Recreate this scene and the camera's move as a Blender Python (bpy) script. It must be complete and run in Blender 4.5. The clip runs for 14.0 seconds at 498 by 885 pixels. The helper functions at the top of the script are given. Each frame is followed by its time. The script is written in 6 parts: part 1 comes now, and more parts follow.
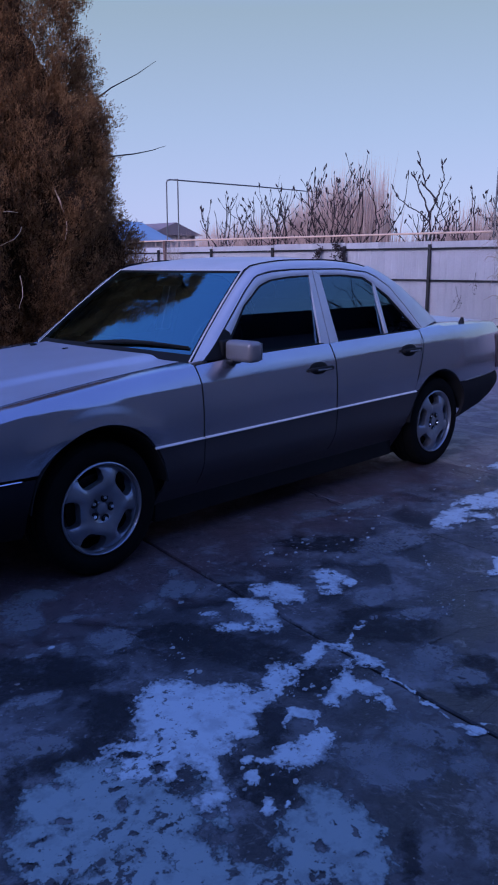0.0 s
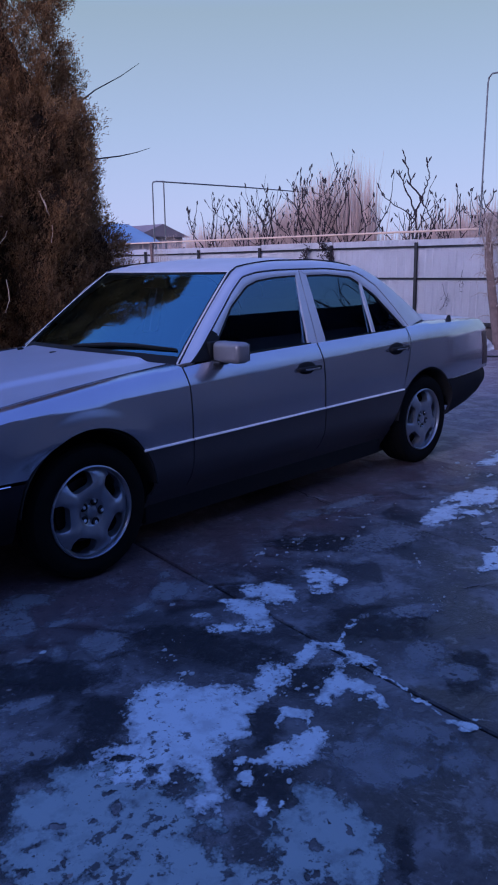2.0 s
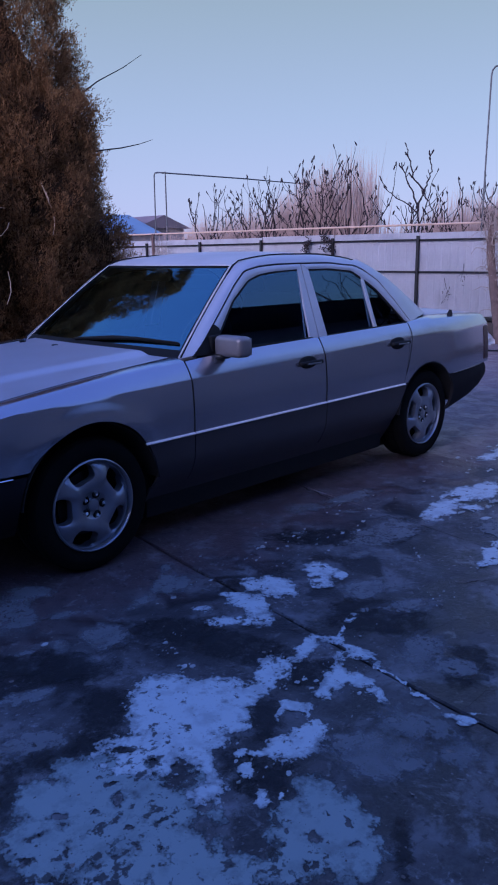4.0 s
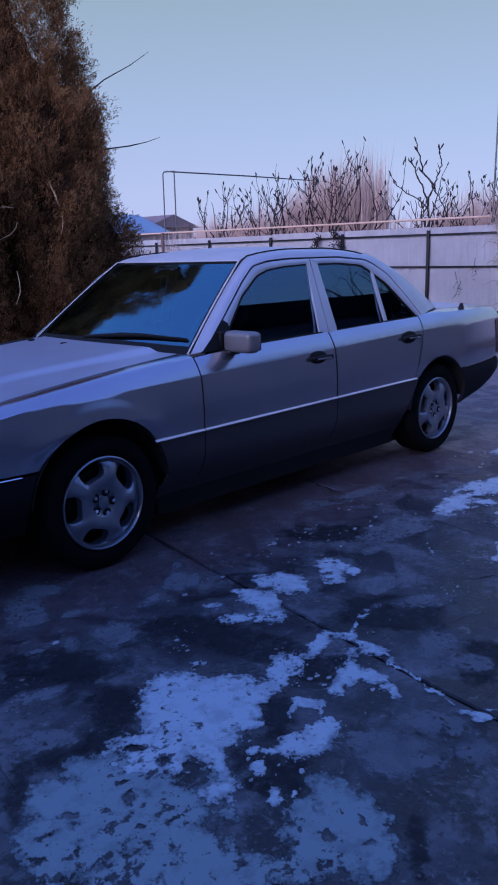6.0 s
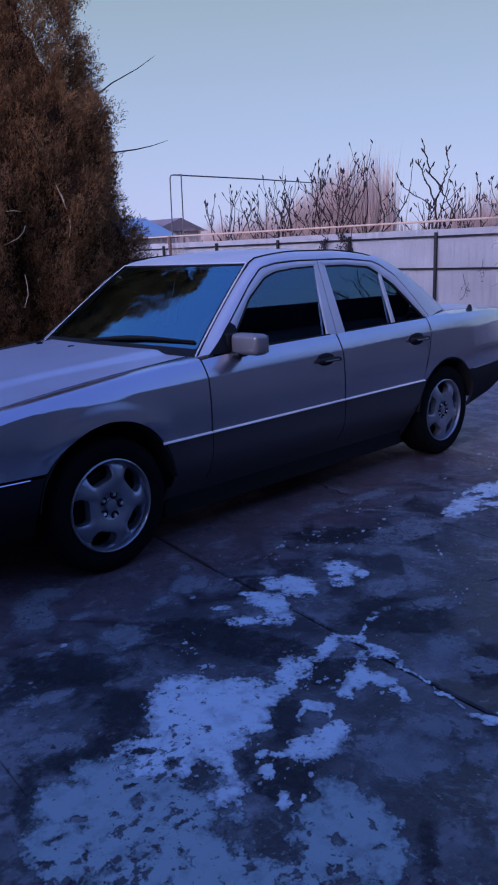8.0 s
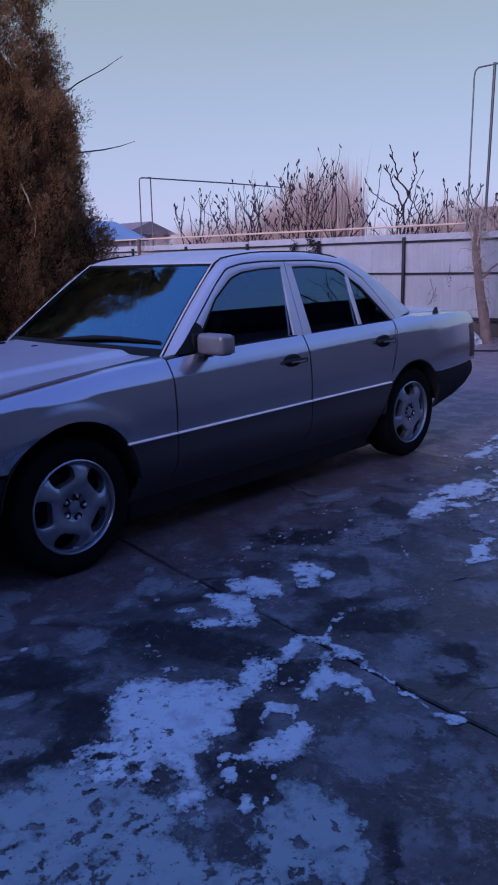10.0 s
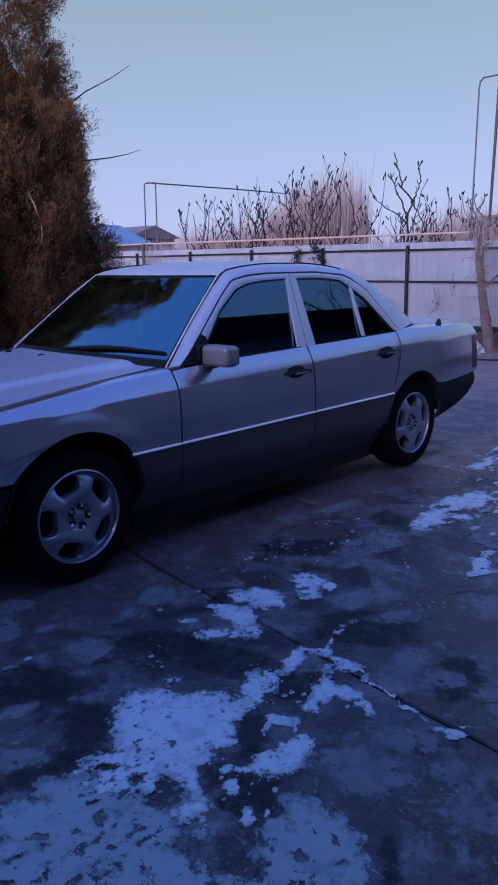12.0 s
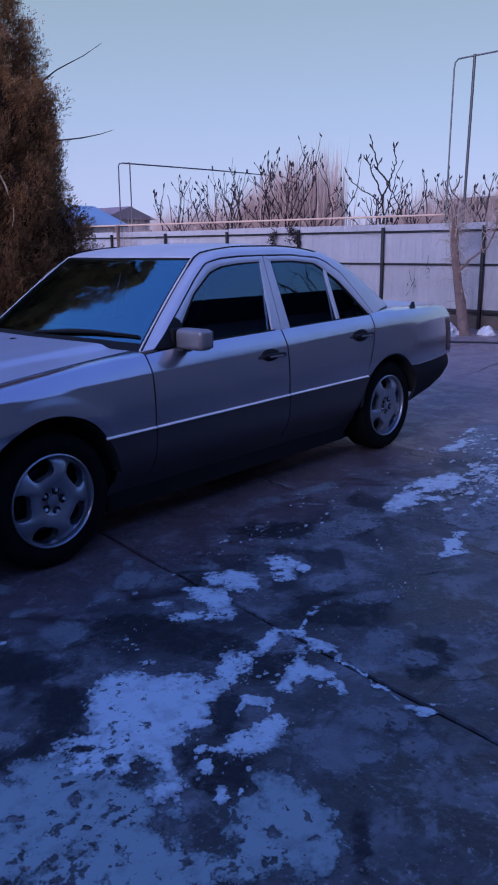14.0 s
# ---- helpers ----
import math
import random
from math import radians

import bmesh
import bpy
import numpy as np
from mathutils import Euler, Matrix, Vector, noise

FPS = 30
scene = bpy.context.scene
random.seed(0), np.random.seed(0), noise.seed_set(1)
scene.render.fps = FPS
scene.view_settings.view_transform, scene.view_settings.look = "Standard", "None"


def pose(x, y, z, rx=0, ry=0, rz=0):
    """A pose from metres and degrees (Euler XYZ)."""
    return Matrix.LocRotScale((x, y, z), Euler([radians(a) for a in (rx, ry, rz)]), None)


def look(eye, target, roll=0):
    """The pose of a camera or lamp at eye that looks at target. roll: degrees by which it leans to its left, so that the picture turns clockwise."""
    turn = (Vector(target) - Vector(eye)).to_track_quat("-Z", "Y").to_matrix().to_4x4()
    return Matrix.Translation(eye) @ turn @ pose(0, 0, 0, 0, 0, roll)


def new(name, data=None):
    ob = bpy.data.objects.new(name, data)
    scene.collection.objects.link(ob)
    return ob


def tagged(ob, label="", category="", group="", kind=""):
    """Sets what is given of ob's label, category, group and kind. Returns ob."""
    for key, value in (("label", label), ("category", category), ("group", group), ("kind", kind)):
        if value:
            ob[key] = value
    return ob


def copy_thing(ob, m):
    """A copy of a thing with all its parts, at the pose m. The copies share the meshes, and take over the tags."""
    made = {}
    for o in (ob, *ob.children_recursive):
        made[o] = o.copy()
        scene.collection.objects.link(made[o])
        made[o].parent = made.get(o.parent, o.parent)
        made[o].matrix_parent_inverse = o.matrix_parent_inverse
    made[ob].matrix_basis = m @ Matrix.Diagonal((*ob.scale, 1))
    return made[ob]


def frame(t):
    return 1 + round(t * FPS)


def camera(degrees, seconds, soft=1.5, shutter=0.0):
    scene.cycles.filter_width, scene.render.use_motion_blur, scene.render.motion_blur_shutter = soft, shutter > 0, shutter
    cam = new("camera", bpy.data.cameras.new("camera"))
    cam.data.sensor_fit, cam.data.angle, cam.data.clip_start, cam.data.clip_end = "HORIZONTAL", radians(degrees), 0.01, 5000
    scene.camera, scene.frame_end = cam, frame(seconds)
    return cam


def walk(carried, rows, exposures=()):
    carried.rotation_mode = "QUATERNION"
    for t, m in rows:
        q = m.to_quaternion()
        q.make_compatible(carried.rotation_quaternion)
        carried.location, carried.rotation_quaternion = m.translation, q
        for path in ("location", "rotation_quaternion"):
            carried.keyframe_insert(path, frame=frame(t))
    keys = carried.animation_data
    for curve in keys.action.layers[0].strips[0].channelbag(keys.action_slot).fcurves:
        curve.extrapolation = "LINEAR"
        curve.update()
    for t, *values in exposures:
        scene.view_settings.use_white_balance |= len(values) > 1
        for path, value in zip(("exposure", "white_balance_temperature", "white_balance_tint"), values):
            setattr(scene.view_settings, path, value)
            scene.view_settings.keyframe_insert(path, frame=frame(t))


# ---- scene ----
cam = camera(35.6, 14.0, soft=2.0)
PATH = [
    (0, (-1.907, -2.819, 1.395), (-0.523, -1.446, 0.947), -0.1),
    (0.5, (-1.897, -2.822, 1.388), (-0.516, -1.447, 0.935), -0.3),
    (1, (-1.906, -2.825, 1.406), (-0.513, -1.463, 0.957), -0.9),
    (1.5, (-1.904, -2.823, 1.393), (-0.514, -1.454, 0.951), -0.7),
    (2, (-1.903, -2.826, 1.397), (-0.502, -1.47, 0.95), -0.9),
    (2.2, (-1.914, -2.825, 1.406), (-0.513, -1.467, 0.966), -1.0),
    (4.3, (-1.915, -2.83, 1.41), (-0.519, -1.477, 0.942), -0.5),
    (4.5, (-1.909, -2.829, 1.397), (-0.517, -1.464, 0.952), -0.6),
    (5, (-1.909, -2.826, 1.401), (-0.512, -1.471, 0.939), -0.9),
    (5.5, (-1.901, -2.82, 1.396), (-0.52, -1.45, 0.932), -1.2),
    (6, (-1.892, -2.82, 1.391), (-0.517, -1.445, 0.921), -1.4),
    (6.5, (-1.9, -2.818, 1.397), (-0.53, -1.435, 0.937), -1.3),
    (7, (-1.901, -2.819, 1.403), (-0.534, -1.433, 0.943), -1.2),
    (9.3, (-1.868, -2.808, 1.363), (-0.513, -1.409, 0.908), -2.5),
    (9.5, (-1.877, -2.813, 1.378), (-0.526, -1.407, 0.932), -2.2),
    (10, (-1.856, -2.815, 1.363), (-0.439, -1.478, 0.91), -1.2),
    (10.5, (-1.859, -2.822, 1.376), (-0.443, -1.47, 0.97), -0.3),
    (11, (-1.849, -2.812, 1.361), (-0.409, -1.514, 0.87), -0.4),
    (11.5, (-1.853, -2.817, 1.372), (-0.423, -1.502, 0.896), -0.9),
    (12, (-1.88, -2.824, 1.405), (-0.464, -1.483, 0.962), -0.6),
    (12.5, (-1.861, -2.835, 1.382), (-0.4, -1.543, 0.943), -0.9),
    (13, (-1.87, -2.84, 1.392), (-0.388, -1.583, 0.919), -1.0),
    (13.5, (-1.885, -2.843, 1.42), (-0.445, -1.539, 0.945), -0.6),
    (14, (-1.877, -2.841, 1.411), (-0.43, -1.55, 0.924), -0.5),
]
walk(cam, [(t, look(eye, target, roll)) for t, eye, target, roll in PATH], [(0, 0.31, 5230, 15), (7.2, 0.31, 5230, 15), (9.3, 0.31, 5480, 17), (11.2, 0.31, 5450, 17), (12.0, 0.30, 5250, 15), (12.6, 0.31, 5480, 17), (13.1, 0.31, 5480, 17), (13.5, 0.30, 5230, 15), (14.0, 0.30, 5230, 15)])

# ---------------------------------------------------------------- world and light
world = bpy.data.worlds.new("dusk_sky")
scene.world = world
world.use_nodes = True
wn, wl = world.node_tree.nodes, world.node_tree.links
wn.clear()
w_out, w_bg = wn.new("ShaderNodeOutputWorld"), wn.new("ShaderNodeBackground")
w_sky, w_mix = wn.new("ShaderNodeTexSky"), wn.new("ShaderNodeMix")
w_tc, w_sep, w_ramp = wn.new("ShaderNodeTexCoord"), wn.new("ShaderNodeSeparateXYZ"), wn.new("ShaderNodeValToRGB")
w_sky.sky_type, w_sky.sun_disc = "NISHITA", False
w_sky.sun_elevation, w_sky.sun_rotation = radians(16.5), radians(261.5)
w_mix.data_type, w_mix.inputs[0].default_value = "RGBA", 0.985
# overcast dusk: pale lilac by the horizon, greyer blue above, dim overhead
ramp = w_ramp.color_ramp
ramp.elements[0].position, ramp.elements[0].color = 0.0, (0.375, 0.36, 0.525, 1)
ramp.elements[1].position, ramp.elements[1].color = 1.0, (0.125, 0.190, 0.54, 1)
for at, c in ((0.06, (0.378, 0.372, 0.487)), (0.16, (0.325, 0.352, 0.408)), (0.28, (0.274, 0.308, 0.297)), (0.42, (0.215, 0.315, 0.60)), (0.65, (0.148, 0.228, 0.58))):
    ramp.elements.new(at).color = (*c, 1)
wl.new(w_tc.outputs["Generated"], w_sep.inputs[0])
wl.new(w_sep.outputs["Z"], w_ramp.inputs[0])
wl.new(w_sky.outputs[0], w_mix.inputs[6])
wl.new(w_ramp.outputs[0], w_mix.inputs[7])
wl.new(w_mix.outputs[2], w_bg.inputs[0])
w_bg.inputs[1].default_value = 1.0
wl.new(w_bg.outputs[0], w_out.inputs[0])

sun = new("sun", bpy.data.lights.new("sun", "SUN"))
sun.data.energy, sun.data.angle, sun.data.color = 2.4, radians(32), (0.98, 0.82, 0.97)
sun.matrix_world = look((-20, -3, 6.0), (0, 0, 0))

# ---------------------------------------------------------------- materials


def mat(name, col, rough=0.6, metal=0.0, var=0.25, scale=6.0, bump=0.0, bscale=60.0, coat=0.0, island=0.0, col2=None, spec=0.5):
    """Principled surface whose colour drifts at two scales, with fine relief."""
    m = bpy.data.materials.new(name)
    m.use_nodes = True
    n, l = m.node_tree.nodes, m.node_tree.links
    b = n["Principled BSDF"]
    b.inputs["Metallic"].default_value = metal
    b.inputs["Coat Weight"].default_value = coat
    b.inputs["Coat Roughness"].default_value = 0.06
    b.inputs["Coat IOR"].default_value = 1.65
    b.inputs["Specular IOR Level"].default_value = spec
    tc = n.new("ShaderNodeTexCoord")
    big, fine = n.new("ShaderNodeTexNoise"), n.new("ShaderNodeTexNoise")
    big.inputs["Scale"].default_value, big.inputs["Detail"].default_value = scale, 6
    fine.inputs["Scale"].default_value, fine.inputs["Detail"].default_value = bscale, 5
    l.new(tc.outputs["Object"], big.inputs["Vector"])
    l.new(tc.outputs["Object"], fine.inputs["Vector"])
    both = n.new("ShaderNodeMath")
    both.operation = "MULTIPLY_ADD"
    l.new(fine.outputs[0], both.inputs[0])
    both.inputs[1].default_value = 0.35
    l.new(big.outputs[0], both.inputs[2])
    src = both.outputs[0]
    if island:
        geo, add = n.new("ShaderNodeNewGeometry"), n.new("ShaderNodeMath")
        add.operation = "MULTIPLY_ADD"
        l.new(geo.outputs["Random Per Island"], add.inputs[0])
        add.inputs[1].default_value = island
        l.new(src, add.inputs[2])
        src = add.outputs[0]
    rng = n.new("ShaderNodeMapRange")
    l.new(src, rng.inputs[0])
    rng.inputs[1].default_value, rng.inputs[2].default_value = 0.35, 1.0 + island
    mix = n.new("ShaderNodeMix")
    mix.data_type = "RGBA"
    l.new(rng.outputs[0], mix.inputs[0])
    c2 = col2 or tuple(c * (1 + var) for c in col)
    c1 = tuple(c * (1 - var) for c in col) if col2 is None else col
    mix.inputs[6].default_value, mix.inputs[7].default_value = (*c1, 1), (*c2, 1)
    l.new(mix.outputs[2], b.inputs["Base Color"])
    rr = n.new("ShaderNodeMapRange")
    l.new(big.outputs[0], rr.inputs[0])
    rr.inputs[3].default_value, rr.inputs[4].default_value = max(0.02, rough * 0.8), min(1, rough * 1.2)
    l.new(rr.outputs[0], b.inputs["Roughness"])
    if bump:
        bp = n.new("ShaderNodeBump")
        bp.inputs["Strength"].default_value, bp.inputs["Distance"].default_value = 1.0, bump
        l.new(fine.outputs[0], bp.inputs["Height"])
        l.new(bp.outputs[0], b.inputs["Normal"])
    return m


def glass(name, tint, ior=2.1, film=(0.46, 0.68, 1.0)):
    """Tinted pane: clear body, mirror reflection by angle."""
    m = bpy.data.materials.new(name)
    m.use_nodes = True
    n, l = m.node_tree.nodes, m.node_tree.links
    n.remove(n["Principled BSDF"])
    tr, gl, mx, fr = n.new("ShaderNodeBsdfTransparent"), n.new("ShaderNodeBsdfGlossy"), n.new("ShaderNodeMixShader"), n.new("ShaderNodeFresnel")
    tr.inputs[0].default_value = (*tint, 1)
    gl.inputs["Roughness"].default_value = 0.015
    gl.inputs["Color"].default_value = (*film, 1)
    fr.inputs[0].default_value = ior
    l.new(fr.outputs[0], mx.inputs[0])
    l.new(tr.outputs[0], mx.inputs[1])
    l.new(gl.outputs[0], mx.inputs[2])
    l.new(mx.outputs[0], n["Material Output"].inputs[0])
    return m


def concrete(name="wet_concrete", dry=0.0):
    """Wet, dirty yard concrete: dark damp areas, drier greyer ones, pale frost films, grit."""
    m = bpy.data.materials.new(name)
    m.use_nodes = True
    n, l = m.node_tree.nodes, m.node_tree.links
    b = n["Principled BSDF"]
    tc = n.new("ShaderNodeTexCoord")

    def noise_at(scale, detail=6, rough=0.55, distort=0.0):
        t = n.new("ShaderNodeTexNoise")
        t.inputs["Scale"].default_value, t.inputs["Detail"].default_value = scale, detail
        t.inputs["Roughness"].default_value, t.inputs["Distortion"].default_value = rough, distort
        l.new(tc.outputs["Object"], t.inputs["Vector"])
        return t.outputs[0]

    def ranged(src, lo, hi, a=0.0, z=1.0):
        r = n.new("ShaderNodeMapRange")
        l.new(src, r.inputs[0])
        for i, v in enumerate((lo, hi, a, z)):
            r.inputs[i + 1].default_value = v
        return r.outputs[0]

    def blend(f, a, c):
        x = n.new("ShaderNodeMix")
        x.data_type = "RGBA"
        l.new(f, x.inputs[0])
        for i, v in ((6, a), (7, c)):
            if isinstance(v, tuple):
                x.inputs[i].default_value = (*v, 1)
            else:
                l.new(v, x.inputs[i])
        return x.outputs[2]

    damp = ranged(noise_at(2.6, 8, 0.60, 0.4), 0.43, 0.58)
    grit = ranged(noise_at(70, 6, 0.75), 0.35, 0.75)
    stain = ranged(noise_at(6.5, 8, 0.62, 0.3), 0.49, 0.60)
    wet = ranged(noise_at(4.4, 8, 0.60, 0.5), 0.475, 0.555)
    film = ranged(noise_at(5.0, 10, 0.74, 0.3), 0.555, 0.635, 0.0, 0.52)
    flake = ranged(noise_at(12.0, 10, 0.76, 0.7), 0.585, 0.64, 0.0, 0.48)
    k = 0.76 + dry
    base = blend(damp, (0.057 * k, 0.057 * k, 0.065 * k), (0.255 * k, 0.26 * k, 0.28 * k))
    base = blend(stain, base, (0.116 * k, 0.111 * k, 0.120 * k))
    base = blend(ranged(wet, 0, 1, 0, 1 - 0.6 * dry), base, (0.016, 0.016, 0.021))
    base = blend(ranged(grit, 0, 1, 0.0, 0.35), base, (0.17, 0.16, 0.15))
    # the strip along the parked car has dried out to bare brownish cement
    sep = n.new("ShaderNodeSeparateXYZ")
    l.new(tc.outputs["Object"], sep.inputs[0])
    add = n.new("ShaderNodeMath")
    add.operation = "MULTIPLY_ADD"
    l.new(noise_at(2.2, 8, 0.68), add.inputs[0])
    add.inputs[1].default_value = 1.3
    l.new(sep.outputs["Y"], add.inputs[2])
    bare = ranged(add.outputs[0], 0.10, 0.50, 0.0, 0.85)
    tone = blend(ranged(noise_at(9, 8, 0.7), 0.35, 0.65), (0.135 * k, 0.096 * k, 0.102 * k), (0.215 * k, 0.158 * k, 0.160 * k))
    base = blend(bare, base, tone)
    base = blend(flake, base, (0.32, 0.32, 0.325))
    crumb = n.new("ShaderNodeMath")
    crumb.operation = "MULTIPLY"
    l.new(ranged(noise_at(46, 5, 0.62, 0.4), 0.60, 0.645, 0.0, 0.75), crumb.inputs[0])
    l.new(ranged(noise_at(3.1, 5, 0.6), 0.46, 0.60), crumb.inputs[1])
    base = blend(crumb.outputs[0], base, (0.36, 0.37, 0.39))
    base = blend(ranged(noise_at(27, 6, 0.66, 0.3), 0.57, 0.63, 0.0, 0.60), base, (0.022, 0.021, 0.026))
    base = blend(film, base, (0.30, 0.315, 0.34))
    l.new(base, b.inputs["Base Color"])
    l.new(ranged(wet, 0, 1, 0.56, 0.32), b.inputs["Roughness"])
    b.inputs["Specular IOR Level"].default_value = 0.36
    bp = n.new("ShaderNodeBump")
    bp.inputs["Strength"].default_value, bp.inputs["Distance"].default_value = 0.8, 0.004
    l.new(noise_at(38, 8, 0.7), bp.inputs["Height"])
    l.new(bp.outputs[0], b.inputs["Normal"])
    return m


def foliage(name, dark, light):
    """Scaly winter foliage: colour by the tone of each spray, a little light coming through."""
    m = bpy.data.materials.new(name)
    m.use_nodes = True
    n, l = m.node_tree.nodes, m.node_tree.links
    n.remove(n["Principled BSDF"])
    at, tc, grain = n.new("ShaderNodeAttribute"), n.new("ShaderNodeTexCoord"), n.new("ShaderNodeTexNoise")
    at.attribute_name = "tone"
    grain.inputs["Scale"].default_value, grain.inputs["Detail"].default_value = 2.4, 6
    l.new(tc.outputs["Object"], grain.inputs["Vector"])
    add = n.new("ShaderNodeMath")
    add.operation = "MULTIPLY_ADD"
    l.new(grain.outputs[0], add.inputs[0])
    add.inputs[1].default_value = 0.8
    l.new(at.outputs["Fac"], add.inputs[2])
    rng, mix = n.new("ShaderNodeMapRange"), n.new("ShaderNodeMix")
    l.new(add.outputs[0], rng.inputs[0])
    rng.inputs[1].default_value, rng.inputs[2].default_value = 0.35, 1.25
    mix.data_type = "RGBA"
    l.new(rng.outputs[0], mix.inputs[0])
    mix.inputs[6].default_value, mix.inputs[7].default_value = (*dark, 1), (*light, 1)
    df, tr, mx = n.new("ShaderNodeBsdfDiffuse"), n.new("ShaderNodeBsdfTranslucent"), n.new("ShaderNodeMixShader")
    l.new(mix.outputs[2], df.inputs[0])
    l.new(mix.outputs[2], tr.inputs[0])
    mx.inputs[0].default_value = 0.48
    l.new(df.outputs[0], mx.inputs[1])
    l.new(tr.outputs[0], mx.inputs[2])
    l.new(mx.outputs[0], n["Material Output"].inputs[0])
    return m


def snow_cover(name, thin, thick, most=1.0, fray=0.42, edge=0.20):
    """Old snow that thins out to bare ground by its own cover, with grit frozen in."""
    m = bpy.data.materials.new(name)
    m.use_nodes = True
    n, l = m.node_tree.nodes, m.node_tree.links
    b, out = n["Principled BSDF"], n["Material Output"]
    tc, at = n.new("ShaderNodeTexCoord"), n.new("ShaderNodeAttribute")
    at.attribute_name = "cover"

    def noise_at(scale, detail=6, rough=0.6):
        t = n.new("ShaderNodeTexNoise")
        t.inputs["Scale"].default_value, t.inputs["Detail"].default_value, t.inputs["Roughness"].default_value = scale, detail, rough
        l.new(tc.outputs["Object"], t.inputs["Vector"])
        return t.outputs[0]

    def ranged(src, lo, hi, a=0.0, z=1.0):
        r = n.new("ShaderNodeMapRange")
        l.new(src, r.inputs[0])
        for i, v in enumerate((lo, hi, a, z)):
            r.inputs[i + 1].default_value = v
        return r.outputs[0]

    def maths(op, a, c):
        x = n.new("ShaderNodeMath")
        x.operation = op
        for i, v in enumerate((a, c)):
            if isinstance(v, float):
                x.inputs[i].default_value = v
            else:
                l.new(v, x.inputs[i])
        return x.outputs[0]

    def blend(f, a, c):
        x = n.new("ShaderNodeMix")
        x.data_type = "RGBA"
        l.new(f, x.inputs[0])
        for i, v in ((6, a), (7, c)):
            if isinstance(v, tuple):
                x.inputs[i].default_value = (*v, 1)
            else:
                l.new(v, x.inputs[i])
        return x.outputs[2]

    ragged = maths("ADD", ranged(noise_at(22, 9, 0.74), 0.3, 0.7, -fray, fray), ranged(noise_at(110, 6, 0.7), 0.3, 0.7, -0.4 * fray, 0.4 * fray))
    deep = maths("ADD", at.outputs["Fac"], ragged)
    alpha = ranged(deep, -0.05, edge, 0.0, most)
    col = blend(ranged(maths("ADD", deep, ranged(noise_at(7, 7, 0.62), 0.3, 0.7, -0.50, 0.25)), -0.1, 0.55), thin, thick)
    col = blend(ranged(noise_at(62, 4, 0.6), 0.655, 0.70, 0.0, 0.9), col, (0.030, 0.028, 0.028))
    col = blend(ranged(noise_at(12, 7, 0.62), 0.50, 0.66, 0.0, 0.40), col, thin)
    clot = maths("ADD", noise_at(25, 6, 0.66), ranged(noise_at(4.5, 5, 0.6), 0.35, 0.65, -0.10, 0.10))
    col = blend(ranged(clot, 0.595, 0.650, 0.0, 0.90), col, (0.040, 0.040, 0.045))
    l.new(col, b.inputs["Base Color"])
    b.inputs["Roughness"].default_value = 0.7
    bp = n.new("ShaderNodeBump")
    bp.inputs["Strength"].default_value, bp.inputs["Distance"].default_value = 0.45, 0.003
    l.new(noise_at(60, 7, 0.7), bp.inputs["Height"])
    l.new(bp.outputs[0], b.inputs["Normal"])
    tr, mx = n.new("ShaderNodeBsdfTransparent"), n.new("ShaderNodeMixShader")
    l.new(alpha, mx.inputs[0])
    l.new(tr.outputs[0], mx.inputs[1])
    l.new(b.outputs[0], mx.inputs[2])
    l.new(mx.outputs[0], out.inputs[0])
    return m


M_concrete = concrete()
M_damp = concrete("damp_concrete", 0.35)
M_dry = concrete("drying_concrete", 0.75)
M_soil = mat("soil", (0.07, 0.055, 0.045), 0.95, var=0.4, scale=2, bump=0.01, bscale=30)
M_joint = mat("joint_dirt", (0.02, 0.018, 0.017), 0.9, var=0.4, scale=9, bump=0.004)
M_snow = snow_cover("dirty_snow", (0.28, 0.31, 0.335), (0.66, 0.74, 0.77))
# dirty snow by the house, with the house's shade put into its colour
M_snow_dim = snow_cover("shaded_snow", (0.12, 0.145, 0.155), (0.345, 0.42, 0.43), 1.0, 0.36, 0.34)
M_ice = snow_cover("thin_ice", (0.12, 0.125, 0.135), (0.29, 0.305, 0.325), 0.66, 0.7, 0.8)
M_melt = snow_cover("damp_stain", (0.020, 0.021, 0.027), (0.014, 0.015, 0.020), 0.72, 0.6, 0.9)
M_heap = mat("swept_snow", (0.45, 0.46, 0.48), 0.75, scale=7, bump=0.006, bscale=40, col2=(0.78, 0.79, 0.81))
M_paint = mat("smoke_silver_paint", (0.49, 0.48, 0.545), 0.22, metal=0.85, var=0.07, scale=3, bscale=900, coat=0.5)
# paler, rougher copies of the body paint for bonnet, boot, roof and frames
M_paint_dull = mat("dull_silver_paint", (0.58, 0.58, 0.645), 0.42, metal=0.35, var=0.10, scale=4, bscale=300, coat=0.25)
M_paint_pale = mat("pale_silver_paint", (0.56, 0.55, 0.57), 0.6, metal=0.1, var=0.12, scale=5, bscale=160, bump=0.0003)
M_clad = mat("dark_grey_cladding", (0.060, 0.052, 0.056), 0.38, var=0.15, scale=5, bscale=200, bump=0.0002)
M_bumper = mat("dark_bumper_plastic", (0.012, 0.011, 0.014), 0.7, var=0.2, scale=5, bscale=200, bump=0.0002, spec=0.15)
M_mirror = mat("dull_mirror_paint", (0.31, 0.28, 0.285), 0.4, metal=0.4, var=0.1, scale=9, bscale=300)
M_black = mat("black_rubber", (0.010, 0.010, 0.011), 0.7, var=0.3, scale=12, bscale=120, spec=0.3)
M_plastic = mat("black_plastic", (0.02, 0.02, 0.022), 0.4, var=0.2, scale=12, bscale=300)
M_chrome = mat("chrome", (0.72, 0.72, 0.74), 0.12, metal=1.0, var=0.08, scale=20)
